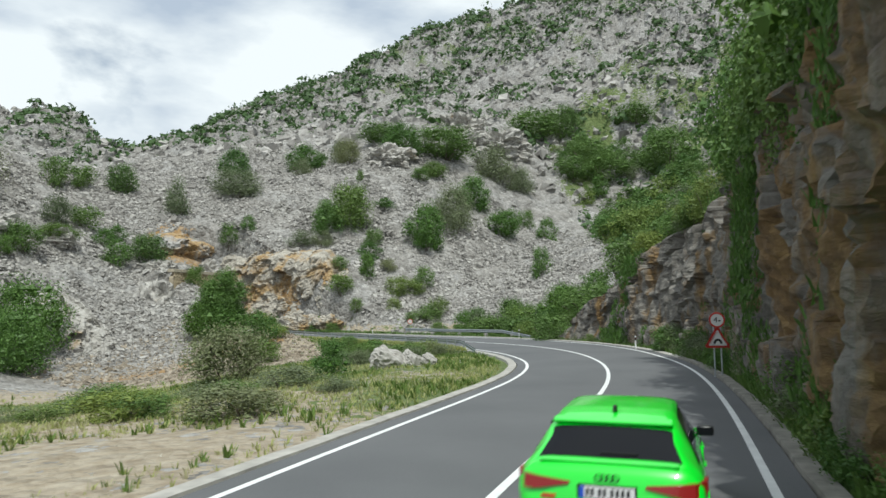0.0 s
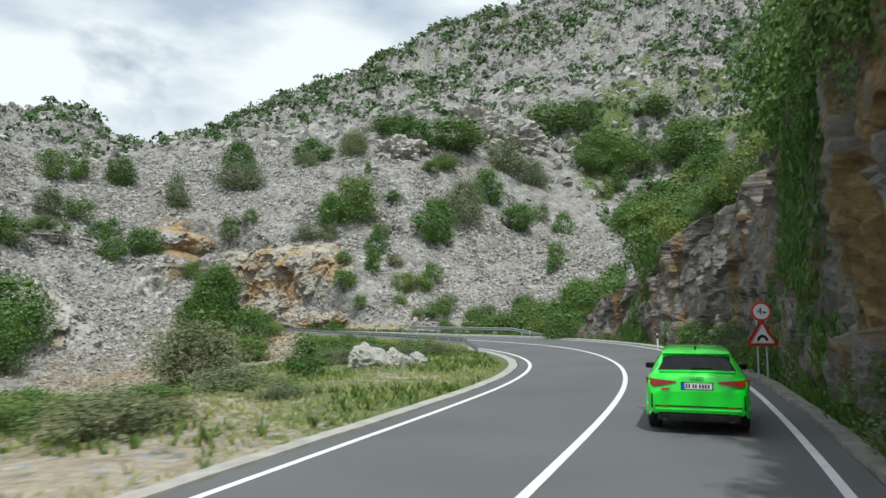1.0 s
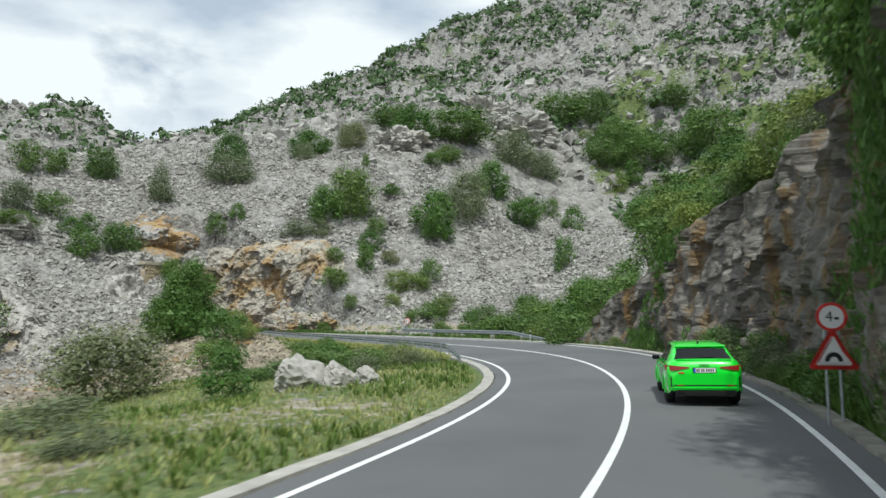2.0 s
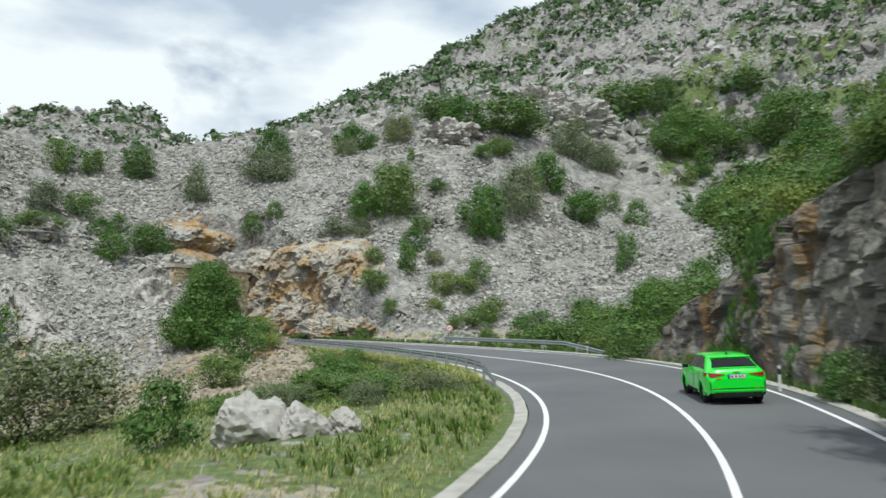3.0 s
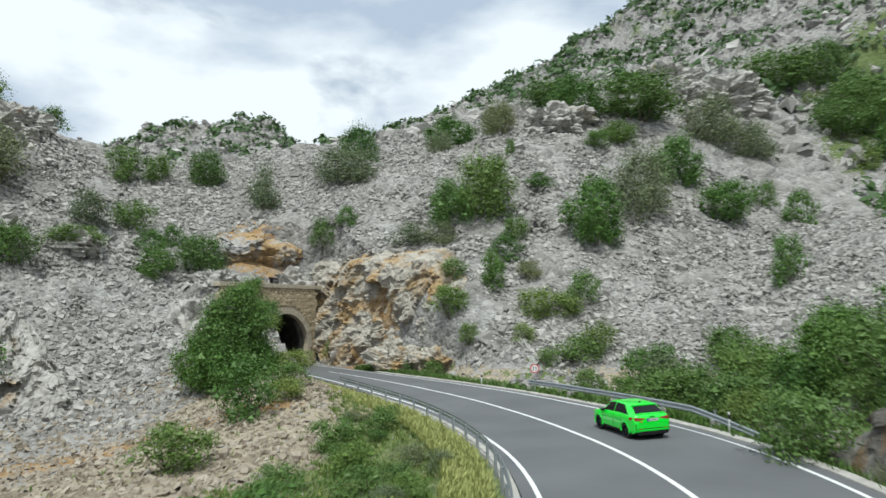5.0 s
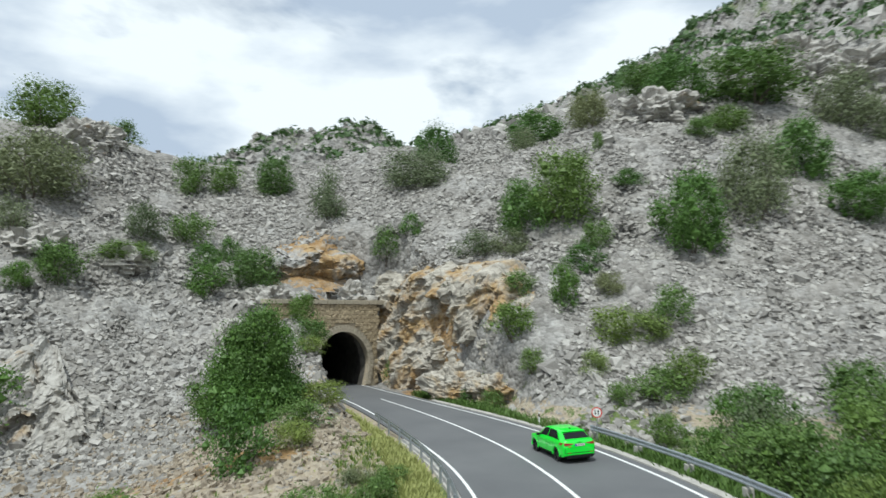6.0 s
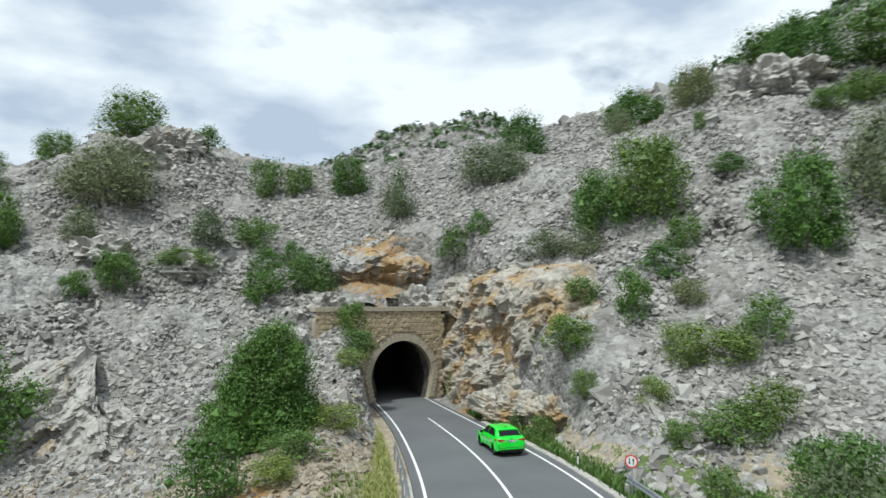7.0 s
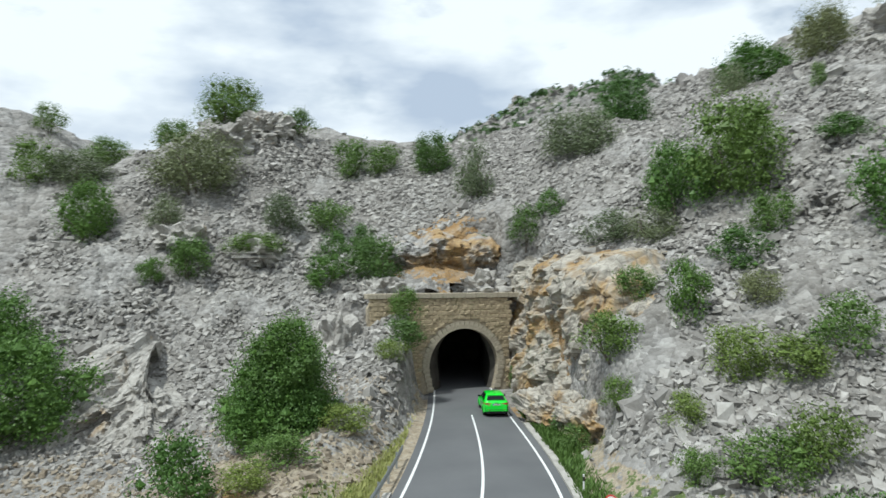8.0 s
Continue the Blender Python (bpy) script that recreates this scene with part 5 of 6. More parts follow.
# bushes on the flat inside the bend
for x, y, w, h, k in [(-35.4, 48.6, 4.8, 2.8, "g"), (-27.2, 46.6, 2.0, 1.7, "d"), (-49.6, 73.2, 3.4, 3.0, "d"), (-44.5, 66.0, 3.6, 1.8, "m"), (-41.0, 72.6, 2.6, 1.5, "m"), (-36.6, 69.5, 2.4, 1.3, "m"),
                      (-52.0, 78.2, 3.0, 1.4, "m"), (-49.6, 76.4, 2.4, 1.2, "y"), (-55.6, 82.0, 2.6, 1.2, "y"), (-64.5, 58.0, 5.5, 4.5, "d"), (-68.5, 62.5, 7.0, 5.6, "d"), (-73.5, 58.5, 6.0, 5.0, "d"), (-26.5, 55.8, 2.4, 1.1, "m"),
                      (-31.0, 60.8, 2.4, 1.2, "d"), (-67.2, 88.2, 3.0, 1.9, "m"), (-64.8, 86.6, 2.2, 1.2, "y"), (-70.2, 88.9, 2.6, 2.2, "m"), (-69.2, 98.9, 2.0, 2.6, "m")]:
    plant(x, y, w, h, k, group="verge bushes", words="leafy bush on the grassy flat inside the bend")


for x, y, w, h, k in [(-56.5, 96.0, 1.8, 1.5, "d"), (-53.0, 95.2, 2.2, 1.4, "m"), (-49.8, 96.4, 2.6, 1.7, "m"), (-47.2, 98.4, 2.6, 1.8, "g"), (-44.6, 96.8, 2.4, 1.6, "y"), (-41.4, 95.2, 2.2, 1.5, "m"), (-37.0, 92.8, 2.4, 1.8, "m"), (-34.0, 91.6, 2.6, 2.0, "d"),
                      (-31.2, 92.6, 4.6, 3.6, "g"), (-28.4, 90.0, 4.4, 3.4, "m"), (-25.6, 86.6, 3.4, 2.4, "m"), (-24.2, 83.6, 3.0, 2.2, "y"), (-21.6, 81.6, 2.8, 2.2, "m"), (-33.0, 96.6, 4.0, 3.0, "d"), (-27.0, 94.6, 4.6, 3.4, "m"), (-22.4, 87.6, 4.0, 3.0, "d"),
                      (-17.4, 79.6, 2.6, 2.0, "m"), (-14.0, 76.4, 2.4, 1.8, "g"), (-19.2, 83.6, 3.2, 2.4, "m"), (-12.0, 72.6, 2.4, 1.8, "m"), (-15.2, 84.6, 3.6, 2.8, "d"), (-10.4, 80.4, 3.6, 2.6, "m"), (-18.6, 77.2, 1.8, 1.2, "y"), (-38.6, 101.6, 3.4, 2.4, "m"), (-36.0, 106.4, 3.6, 2.6, "d"),
                      (-32.6, 103.4, 4.0, 3.0, "m"), (-30.6, 109.6, 4.2, 3.2, "m"), (-28.0, 104.6, 4.4, 3.2, "d"), (-33.6, 113.6, 3.6, 2.6, "m"), (-27.6, 115.6, 4.4, 3.0, "m"), (-24.6, 99.6, 4.2, 3.2, "m"), (-37.4, 111.4, 2.6, 1.8, "y"), (-13.6, 90.6, 4.4, 3.4, "m"), (-18.0, 95.6, 4.6, 3.4, "d"), (-8.0, 87.0, 4.4, 3.2, "m")]:
    if y > 97 and x < gully_edge(y):
        continue
    plant(x, y, w * 0.8, h * 0.85, k, group="roadside bushes", words="leafy bush beyond the outer guard rail")


def tufts(name, places, scale, mat, label, seed, blades=6):
    """Grass and weeds that nobody could count, in one mesh."""
    rng = np.random.RandomState(seed)
    n = len(places)
    P = np.repeat(np.asarray(places), blades, 0)
    m = len(P)
    a = rng.uniform(0, 2 * np.pi, m)
    lean = rng.uniform(0.1, 0.7, m)
    h = scale * rng.uniform(0.5, 1.3, m) * np.repeat(rng.uniform(0.5, 1.5, n), blades)
    w = h * rng.uniform(0.06, 0.13, m)
    out = np.stack([np.cos(a), np.sin(a), np.zeros(m)], 1)
    side = np.stack([-np.sin(a), np.cos(a), np.zeros(m)], 1)
    up = np.array((0, 0, 1.0))
    root = P + out * rng.uniform(0, 0.35, m)[:, None] * scale
    v0, v1 = root - side * w[:, None], root + side * w[:, None]
    v2 = root + out * (lean * h * 0.5)[:, None] + up * (h * 0.7)[:, None] + side * (w * 0.7)[:, None]
    v3 = root + out * (lean * h)[:, None] + up * h[:, None]
    verts = np.stack([v0, v1, v2, v3], 1).reshape(-1, 3)
    faces = np.arange(m * 4).reshape(-1, 4)
    return tagged(raw_object(name, verts.tolist(), faces.tolist(), mat), label, "grass", kind="stuff")


GRASS = make_leaf("meadow_grass", (0.210, 0.250, 0.070), (0.440, 0.460, 0.175))
FLOWER = simple("white_petals", (0.72, 0.72, 0.66), 0.7, vary=0.06)
GRASS_DRY = make_leaf("dry_grass", (0.36, 0.33, 0.17), (0.56, 0.50, 0.31))
gr = np.random.RandomState(3)
gx, gy = gr.uniform(-52, -15, 64000), 20 + 62 * gr.rand(64000) ** 0.85
gd, gs = road_place(gx, gy)
gn_ = fract_noise(gx / 6, gy / 6, 61, 3) + gr.uniform(-0.45, 0.45, len(gx))
ok = (gd < -4.7) & (gn_ > -0.7 + 0.45 * np.exp(-((gd + 8.0) / 2.2) ** 2) * (gy < 62) + 0.5 * (np.exp(-((gx + 19) / 3.5) ** 2 - ((gy - 23) / 7) ** 2))) & (gs < RUN_PORTAL - 8) & (np.hypot(gx + 23, gy - 46.5) > 2.0)
gz = land(gx, gy)
ok &= (gz < 0.8) & ((gx > bank_edge(gy)) | (gr.rand(len(gx)) < 0.06))
near_g = np.stack([gx, gy, gz - 0.03], 1)[ok]
lush = fract_noise(near_g[:, 0] / 4, near_g[:, 1] / 4, 67, 3)
dry = gr.rand(len(near_g)) < 0.28 - 0.35 * lush
tufts("grass", near_g[~dry], 0.125, GRASS, "green meadow grass and weeds", 5, blades=7)
tall = ((lush > 0.05) | (near_g[:, 1] > 54)) & (gr.rand(len(near_g)) < 0.30)
tufts("meadow_weeds", near_g[tall], 0.21, LEAF_MID, "taller leafy weeds in the meadow", 9, blades=8)
spots = near_g[(lush > -0.1) & (gr.rand(len(near_g)) < 0.012)] + np.array((0, 0, 0.24))
tufts("wild_flowers", spots, 0.05, FLOWER, "small white wild flowers in the grass", 10, blades=5)
tufts("dry_grass", near_g[dry], 0.11, GRASS_DRY, "dry straw-coloured grass", 6)
gx, gs2 = gr.uniform(4.35, 6.3, 11000), gr.uniform(run_near(-11, 0), RUN_PORTAL - 8, 9000)
spots = [(*on_road(r, o)[:2], float(dip(r)) - 0.1) for o, r in zip(gx, gs2)]
tufts("weeds", spots, 0.36, LEAF_MID, "dark green weeds along the foot of the rock", 7)
gx, gs2 = gr.uniform(-6.4, -4.75, 5000), gr.uniform(run_near(-20, 64), RUN_PORTAL - 6, 5000)
spots = [(*on_road(r, o)[:2], float(dip(r)) - 0.12) for o, r in zip(gx, gs2)]
tufts("verge_grass", spots, 0.22, GRASS, "grass along the road edge", 8)


def far_scrub():
    """Scrub on the far slopes, past counting."""
    rng = np.random.RandomState(17)
    n = 27000
    x, y = rng.uniform(-420, 160, n), rng.uniform(60, 450, n)
    far = np.hypot(x + 30, y - 60)
    z = land(x, y)
    dens = 0.62 + 0.2 * smoothstep(-60, -200, x) + 0.8 * fract_noise(x / 26, y / 26, 91, 3)
    keep = (far > np.where((x > -30) & (y > 95), 50, 108)) & (z > np.where(x > -30, 3, 14)) & (rng.rand(n) < np.clip(dens, 0, 1) * np.clip(np.where((x > -34) & (y < 230), 0.8, (far - 80) / 120), 0.10, 0.9)) & ((y > 150) | (x < -112) | (x > gully_edge(y) + 2))
    x, y, z, far = x[keep], y[keep], z[keep], far[keep]
    m, q = len(x), 16
    size = 0.7 + 2.9 * rng.rand(m) ** 2.0 * (1 + np.clip((far - 150) / 300, 0, 0.8))
    X = np.repeat(np.stack([x, y, z], 1), q, 0)
    S = np.repeat(size, q)
    d = rng.normal(size=(m * q, 3))
    d /= np.linalg.norm(d, axis=1)[:, None]
    d[:, 2] = np.abs(d[:, 2])
    c = X + d * (S * rng.uniform(0.5, 1.0, m * q))[:, None] * np.array((1, 1, 0.9))
    t = np.cross(d + rng.normal(size=d.shape) * 0.5, rng.normal(size=d.shape))
    t /= np.linalg.norm(t, axis=1)[:, None]
    b = np.cross(d, t)
    w = (S * rng.uniform(0.18, 0.38, m * q))[:, None]
    verts = np.stack([c - t * w, c + b * w * 0.7, c + t * w, c - b * w * 0.7], 1).reshape(-1, 3)
    faces = np.arange(m * q * 4).reshape(-1, 4)
    tagged(raw_object("far_scrub", verts.tolist(), faces.tolist(), LEAF_SCRUB), "dark green scrub on the far mountain slopes", "scrub", kind="stuff")


far_scrub()


def cutting_creepers():
    """Creepers in hanging strips on the rock face."""
    rng = np.random.RandomState(23)
    runs = rng.uniform(84, 128, 30000)
    hs = rng.rand(30000)
    keep = fract_noise(runs / 2.4, hs * 0.6, 33, 3) + 0.75 * np.exp(-((runs - 103.5) / 3.0) ** 2) + 0.28 * (hs > 0.72) + 0.40 * (hs < 0.16) > 0.58
    runs, hs = runs[keep], hs[keep]
    P = []
    for r, h in zip(runs, hs):
        z = h * float(cliff_height(r))
        x, y, _ = on_road(r, float(cliff_off(r, z)) + rng.uniform(-0.40, 0.30))
        P.append((x, y, z))
    tufts("creepers", P, 0.24, LEAF_DARK, "dark creepers hanging on the cut rock", 29, blades=3)


cutting_creepers()


# ---- stones of the scree ----
def make_stones(name, n, region, size, seed, mat, label, keep=None, flat=0.6, sink=0.25):
    """Broken limestone blocks, each with its own shape and lie, past counting."""
    rng = np.random.RandomState(seed)
    x, y = rng.uniform(region[0], region[1], n), rng.uniform(region[2], region[3], n)
    d, s = road_place(x, y)
    z = land(x, y)
    inside = (s > RUN_PORTAL - 1.5) & (np.abs(d) < 9)
    ok = ((np.abs(d) > 5.6) | ((s > RUN_PORTAL) & (z > 8.6))) & ~((d > 0) & (cliff_height(s) > 0.1) & (d < 16) & (s < RUN_PORTAL - 40)) & ~(inside & (z < 8.4))
    ok &= ~((x > -72) & (x < -48.5) & (y > 94.5) & (y < 100.5)) & ~((x > -79.5) & (x < -72.5) & (y > 88) & (y < 101))
    if keep is not None:
        ok &= keep(x, y, z, d, rng)
    x, y, z = x[ok], y[ok], z[ok]
    m = len(x)
    e = 0.6
    gx_ = (land(x + e, y, 0.3) - land(x - e, y, 0.3)) / (2 * e)
    gy_ = (land(x, y + e, 0.3) - land(x, y - e, 0.3)) / (2 * e)
    nrm = np.stack([-gx_, -gy_, np.ones(m)], 1)
    nrm /= np.linalg.norm(nrm, axis=1)[:, None]
    size_ = size[0] + (size[1] - size[0]) * rng.rand(m) ** 2.6
    cube = np.array([(a, b, c) for a in (-1, 1) for b in (-1, 1) for c in (-1, 1)], dtype=float) * 0.5
    V = cube[None] + rng.uniform(-0.30, 0.30, (m, 8, 3))
    top = cube[:, 2] > 0
    V[:, top, :2] *= rng.uniform(0.45, 0.95, (m, 1, 1))
    V *= np.stack([size_ * rng.uniform(0.8, 1.4, m), size_ * rng.uniform(0.6, 1.1, m), size_ * flat * rng.uniform(0.6, 1.3, m)], 1)[:, None, :]
    q = rng.normal(size=(m, 3))
    t = q - nrm * (q * nrm).sum(1)[:, None]
    t /= np.linalg.norm(t, axis=1)[:, None]
    tilt = nrm + rng.normal(size=(m, 3)) * 0.28
    tilt /= np.linalg.norm(tilt, axis=1)[:, None]
    t = t - tilt * (t * tilt).sum(1)[:, None]
    t /= np.linalg.norm(t, axis=1)[:, None]
    b = np.cross(tilt, t)
    W = V[:, :, :1] * t[:, None] + V[:, :, 1:2] * b[:, None] + V[:, :, 2:] * tilt[:, None]
    W += (np.stack([x, y, z], 1) + nrm * (size_ * flat * (0.5 - sink))[:, None])[:, None]
    quads = np.array([(0, 1, 3, 2), (4, 6, 7, 5), (0, 4, 5, 1), (2, 3, 7, 6), (1, 5, 7, 3)])
    F = (quads[None] + (np.arange(m) * 8)[:, None, None]).reshape(-1, 4)
    return tagged(raw_object(name, W.reshape(-1, 3).tolist(), F.tolist(), mat), label, "rocks", kind="stuff")


def make_stone_mat(name, lo, hi):
    m, n, l, b = material(name, 0.92)
    g = n.new("ShaderNodeNewGeometry")
    v = coords(n, l)
    c = ramp(n, l, g.outputs["Random Per Island"], [(0.0, lo), (0.55, tuple((p + q) / 2 for p, q in zip(lo, hi))), (1.0, hi)])
    st = noise_node(n, l, v, 2.5, 6, 0.6)
    c = mixed(n, l, 0.7, c, ramp(n, l, st, [(0.3, (0.62, 0.60, 0.57)), (0.65, (1, 1, 1))]), "MULTIPLY")
    l.new(c, b.inputs["Base Color"])
    bumped(n, l, b, noise_node(n, l, v, 6.0, 6, 0.65), 0.6, 0.06)
    return m


STONES = make_stone_mat("loose_limestone", (0.215, 0.205, 0.192), (0.47, 0.455, 0.43))
STONES_PALE = make_stone_mat("brownish_gravel", (0.24, 0.20, 0.15), (0.42, 0.37, 0.30))
STONES_WARM = make_stone_mat("ochre_blocks", (0.23, 0.15, 0.08), (0.45, 0.37, 0.28))


def on_scree(x, y, z, d, rng):
    gully = (x > gully_edge(y) + 2 * rng.rand(len(x))) & (y > 84)
    meadow = (x > -58) & (z < 1.2)
    return (z > np.where(x < -57, -2.5, 0.5)) & ~gully & ~meadow


make_stones("scree_stones", 110000, (-106, -16, 57, 142), (0.15, 0.56), 41, STONES, "loose grey limestone blocks on the scree", on_scree)
make_stones("scree_boulders", 900, (-125, -24, 50, 185), (0.5, 1.15), 43, STONES, "large grey limestone boulders on the slope", on_scree, flat=0.7)
make_stones("far_crags", 19000, (-330, 60, 130, 430), (0.7, 2.5), 47, STONES, "grey crags on the far mountain", lambda x, y, z, d, rng: (z > 25) & (np.hypot(x + 30, y - 60) > 95), flat=0.8, sink=0.42)
make_stones("gravel", 11000, (-80, -38, 58, 86), (0.10, 0.42), 53, STONES_PALE, "small stones on the bare soil", lambda x, y, z, d, rng: (d < -5.5) & (z < 3) & (x > -66) & (x < bank_edge(y) + 1.0))


def outcrop(name, x, y, z, size, seed, mat, words, turn=0.0, detail=4, group="", broken=1.0):
    """A jagged rock mass: a displaced block with ledges."""
    bm = bmesh.new()
    bmesh.ops.create_icosphere(bm, subdivisions=detail, radius=1.0)
    off = Vector((seed * 3.1, seed * 1.7, seed * 0.9))
    for v in bm.verts:
        p = v.co.copy()
        m = max(abs(p.x), abs(p.y), abs(p.z))
        p = p * (0.55 + 0.45 / m * 0.9)
        k = 1 + 0.30 * noise.noise(p * 1.3 + off) + 0.20 * (0.5 - abs(noise.noise(p * 3.0 + off))) * 2 + 0.12 * (0.5 - abs(noise.noise(p * 7 + off))) + 0.06 * noise.noise(p * 17 + off)
        c = noise.cell(p * 2.2 + off) * 0.22 + noise.cell(p * 5.1 + off) * 0.10
        v.co = Vector((p.x * size[0], p.y * size[1], p.z * size[2])) * 0.5 * (1 + (k + c - 1) * broken)
    ob = mesh_object(name, bm, mat)
    ob.matrix_basis = pose(x, y, z, 0, 0, turn)
    return tagged(ob, words, "rock", group)


def rock_face(name, line, foot, top, swell, seed, mat, words, back=4.0, lean=0.16, group=""):
    """A broken rock wall along a line in plan, from its foot to its top, with a rim that runs back into the slope."""
    line = smooth_line(line, 0.22)
    run = np.concatenate([[0], np.cumsum(np.linalg.norm(np.diff(line, axis=0), axis=1))])
    tan = np.gradient(line, axis=0)
    tan /= np.linalg.norm(tan, axis=1)[:, None]
    out = np.stack([tan[:, 1], -tan[:, 0]], 1)
    part_run = run / run[-1]
    z0, z1 = np.interp(part_run, *foot), np.interp(part_run, *top) + 0.7 * fract_noise(run / 2.2, run * 0, seed, 4)
    rows = np.linspace(0, 1, 64)
    uu, hh = np.meshgrid(run, rows)
    z = z0[None] + hh * (z1 - z0)[None]
    warp = 0.4 * fract_noise(uu / 2.4, z / 2.4, seed + 5, 3)
    tip = uu * 0.82 + z * 0.57
    rise = z * 0.82 - uu * 0.57
    push = 1.25 * shards(tip / 3.0 + warp, rise / 2.2 + warp, seed, 1.3) + 0.55 * shards(tip / 1.3 + warp, rise / 0.9, seed + 1) + 0.26 * shards(tip / 0.55, rise / 0.42 + warp, seed + 2) + 0.12 * fract_noise(uu / 0.4, z / 0.4, seed + 3, 2)
    push = push + np.interp(hh, *swell) - lean * (z - z0[None]) - 1.2 * smoothstep(0.9, 1.0, hh)
    x = line[None, :, 0] + out[None, :, 0] * push
    y = line[None, :, 1] + out[None, :, 1] * push
    bx, by = x[-1] - out[:, 0] * back, y[-1] - out[:, 1] * back
    x, y, z = np.vstack([x, (x[-1] + bx) / 2, bx]), np.vstack([y, (y[-1] + by) / 2, by]), np.vstack([z, z[-1] + 0.5, land(bx, by) - 0.5])
    n = len(run)
    idx = np.arange(x.size).reshape(x.shape)
    quads = np.stack([idx[:-1, :-1], idx[:-1, 1:], idx[1:, 1:], idx[1:, :-1]], -1).reshape(-1, 4)
    ob = raw_object(name, np.stack([x.ravel(), y.ravel(), z.ravel()], 1).tolist(), quads.tolist(), mat)
    return tagged(ob, words, "rock", group)


def beside(along, out):
    p = PORTAL_A + PORTAL_ALONG * along + PORTAL_OUT * out
    return (float(p[0]), float(p[1]))


# the overhang over the portal and the crags beside it
ROCK_CRAG = make_rock("pale_ochre_crag", 0.18, 1.6, (1.03, 0.98, 0.88))
rock_face("rock_outcrop", [beside(2.5, -8.0), beside(5.0, -5.6), beside(8.0, -4.4), beside(11.0, -4.2), beside(13.4, -3.6), beside(15.6, -2.2)],
          ([0, 1], [7.4, 7.4]), ([0, 0.2, 0.45, 0.7, 1], [10.6, 13.0, 14.0, 13.6, 11.6]), ([0, 0.12, 0.3, 0.45, 0.62, 0.85, 1], [0.4, -0.2, -1.3, -0.8, 0.7, 1.0, 0.2]), 11, ROCK_WARM,
          "overhanging ochre and grey limestone ledge over the portal", 4.0, 0.0, "crags beside the portal")
rock_face("rock_outcrop", [beside(12.2, -2.6), beside(12.5, 0.4), (-69.6, 98.6), (-66.4, 98.2), (-62.6, 97.9), (-58.6, 97.5), (-55.0, 97.7), (-51.6, 98.8), (-48.6, 101.0)],
          ([0, 0.15, 1], [4.0, -0.6, -0.6]), ([0, 0.2, 0.45, 0.65, 0.82, 1], [11.2, 11.8, 11.8, 10.8, 8.4, 5.0]), ([0, 0.25, 0.5, 0.75, 1], [0.2, 0.3, -0.1, 0.4, 0.0]), 31, ROCK_CRAG,
          "craggy ochre-stained limestone wall beside the portal", 4.5, 0.16, "crags beside the portal")
for i, (x, y, z, sx, sy, sz, turn) in enumerate([(-58.6, 96.6, 0.4, 4.4, 2.4, 2.8, 18), (-54.4, 97.2, 0.5, 4.0, 2.6, 2.4, 10), (-51.2, 98.6, 0.8, 3.6, 2.6, 2.6, -20)]):
    outcrop("rock_outcrop", x, y, z, (sx, sy, sz), 31 + i, ROCK_CRAG, "craggy ochre-stained limestone beside the portal", turn, 5, group="crags beside the portal")
for i, (x, y, z, sx, sy, sz, turn) in enumerate([(-65.6, 85.2, 0.8, 3.8, 3.0, 3.2, 0), (-61.6, 83.4, 0.6, 3.6, 2.8, 2.2, 40), (-71.6, 83.6, 4.0, 3.4, 3.0, 4.6, 20), (-75.6, 97.4, 8.4, 4.4, 4.2, 3.0, 0), (-75.2, 88.0, 8.2, 3.4, 3.4, 2.4, 0)]):
    outcrop("rock_outcrop", x, y, z, (sx, sy, sz), 51 + i, ROCK, "grey broken limestone beside the tunnel mouth", turn, group="crags beside the portal")
for i, (x, y, z, s, turn) in enumerate([(-84.5, 70.5, 11.6, 4.5, 0), (-82.5, 77.5, 11.2, 4.0, 30), (-101.5, 78.5, 25.0, 6.5, 0), (-97.0, 74.5, 21.0, 5.0, 30), (-61.0, 134.0, 33.5, 8.0, 20), (-46.0, 165.0, 43.0, 10.0, 10), (-58.0, 172.0, 53.0, 11.0, 40), (-52.0, 160.0, 40.5, 8.0, 70)]):
    z = float(land(np.array([x]), np.array([y]))[0])
    outcrop("rock_outcrop", x, y, z - 0.05 * s, (s, s * 0.9, s * 0.6), 71 + i, ROCK, "grey limestone crag standing out of the scree", turn, 5 if s > 6 else 4, group="crags in the scree")
rock_face("rock_outcrop", [(-69.4, 60.0), (-66.8, 63.6), (-65.0, 67.2), (-64.6, 70.6), (-66.2, 73.6)], ([0, 1], [-4.6, -2.6]), ([0, 0.3, 0.6, 1], [3.2, 4.8, 4.0, 1.2]), ([0, 0.5, 1], [0.3, 0.4, 0.0]), 63, ROCK,
          "pale jagged bedrock slab at the foot of the scree", 3.0, 0.66, "crags in the scree")
BOULDER = make_stone_mat("pale_boulder", (0.40, 0.385, 0.36), (0.50, 0.485, 0.455))
make_stones("verge_stones", 7000, (-64, -18, 86, 106), (0.15, 0.7), 57, STONES, "broken stones beyond the guard rail", lambda x, y, z, d, rng: (d > 5.8) & (z < 4.5) & (fract_noise(x / 5, y / 5, 14, 2) > -0.1))
# boulders on the flat inside the bend
for i, (x, y, z, s, turn) in enumerate([(-23.7, 46.2, -0.16, 1.75, 35), (-22.6, 46.9, -0.24, 1.3, 62), (-22.0, 47.7, -0.15, 0.8, 10), (-25.8, 49.4, -0.2, 0.7, 0)]):
    outcrop("boulder", x, y, z, (s * 1.05, s * 0.8, s * 0.72), 91 + i, BOULDER, "pale limestone boulder lying in the grass", turn, 4, "boulders in the grass", 0.6).matrix_basis = pose(x, y, z, 24, 32, turn)

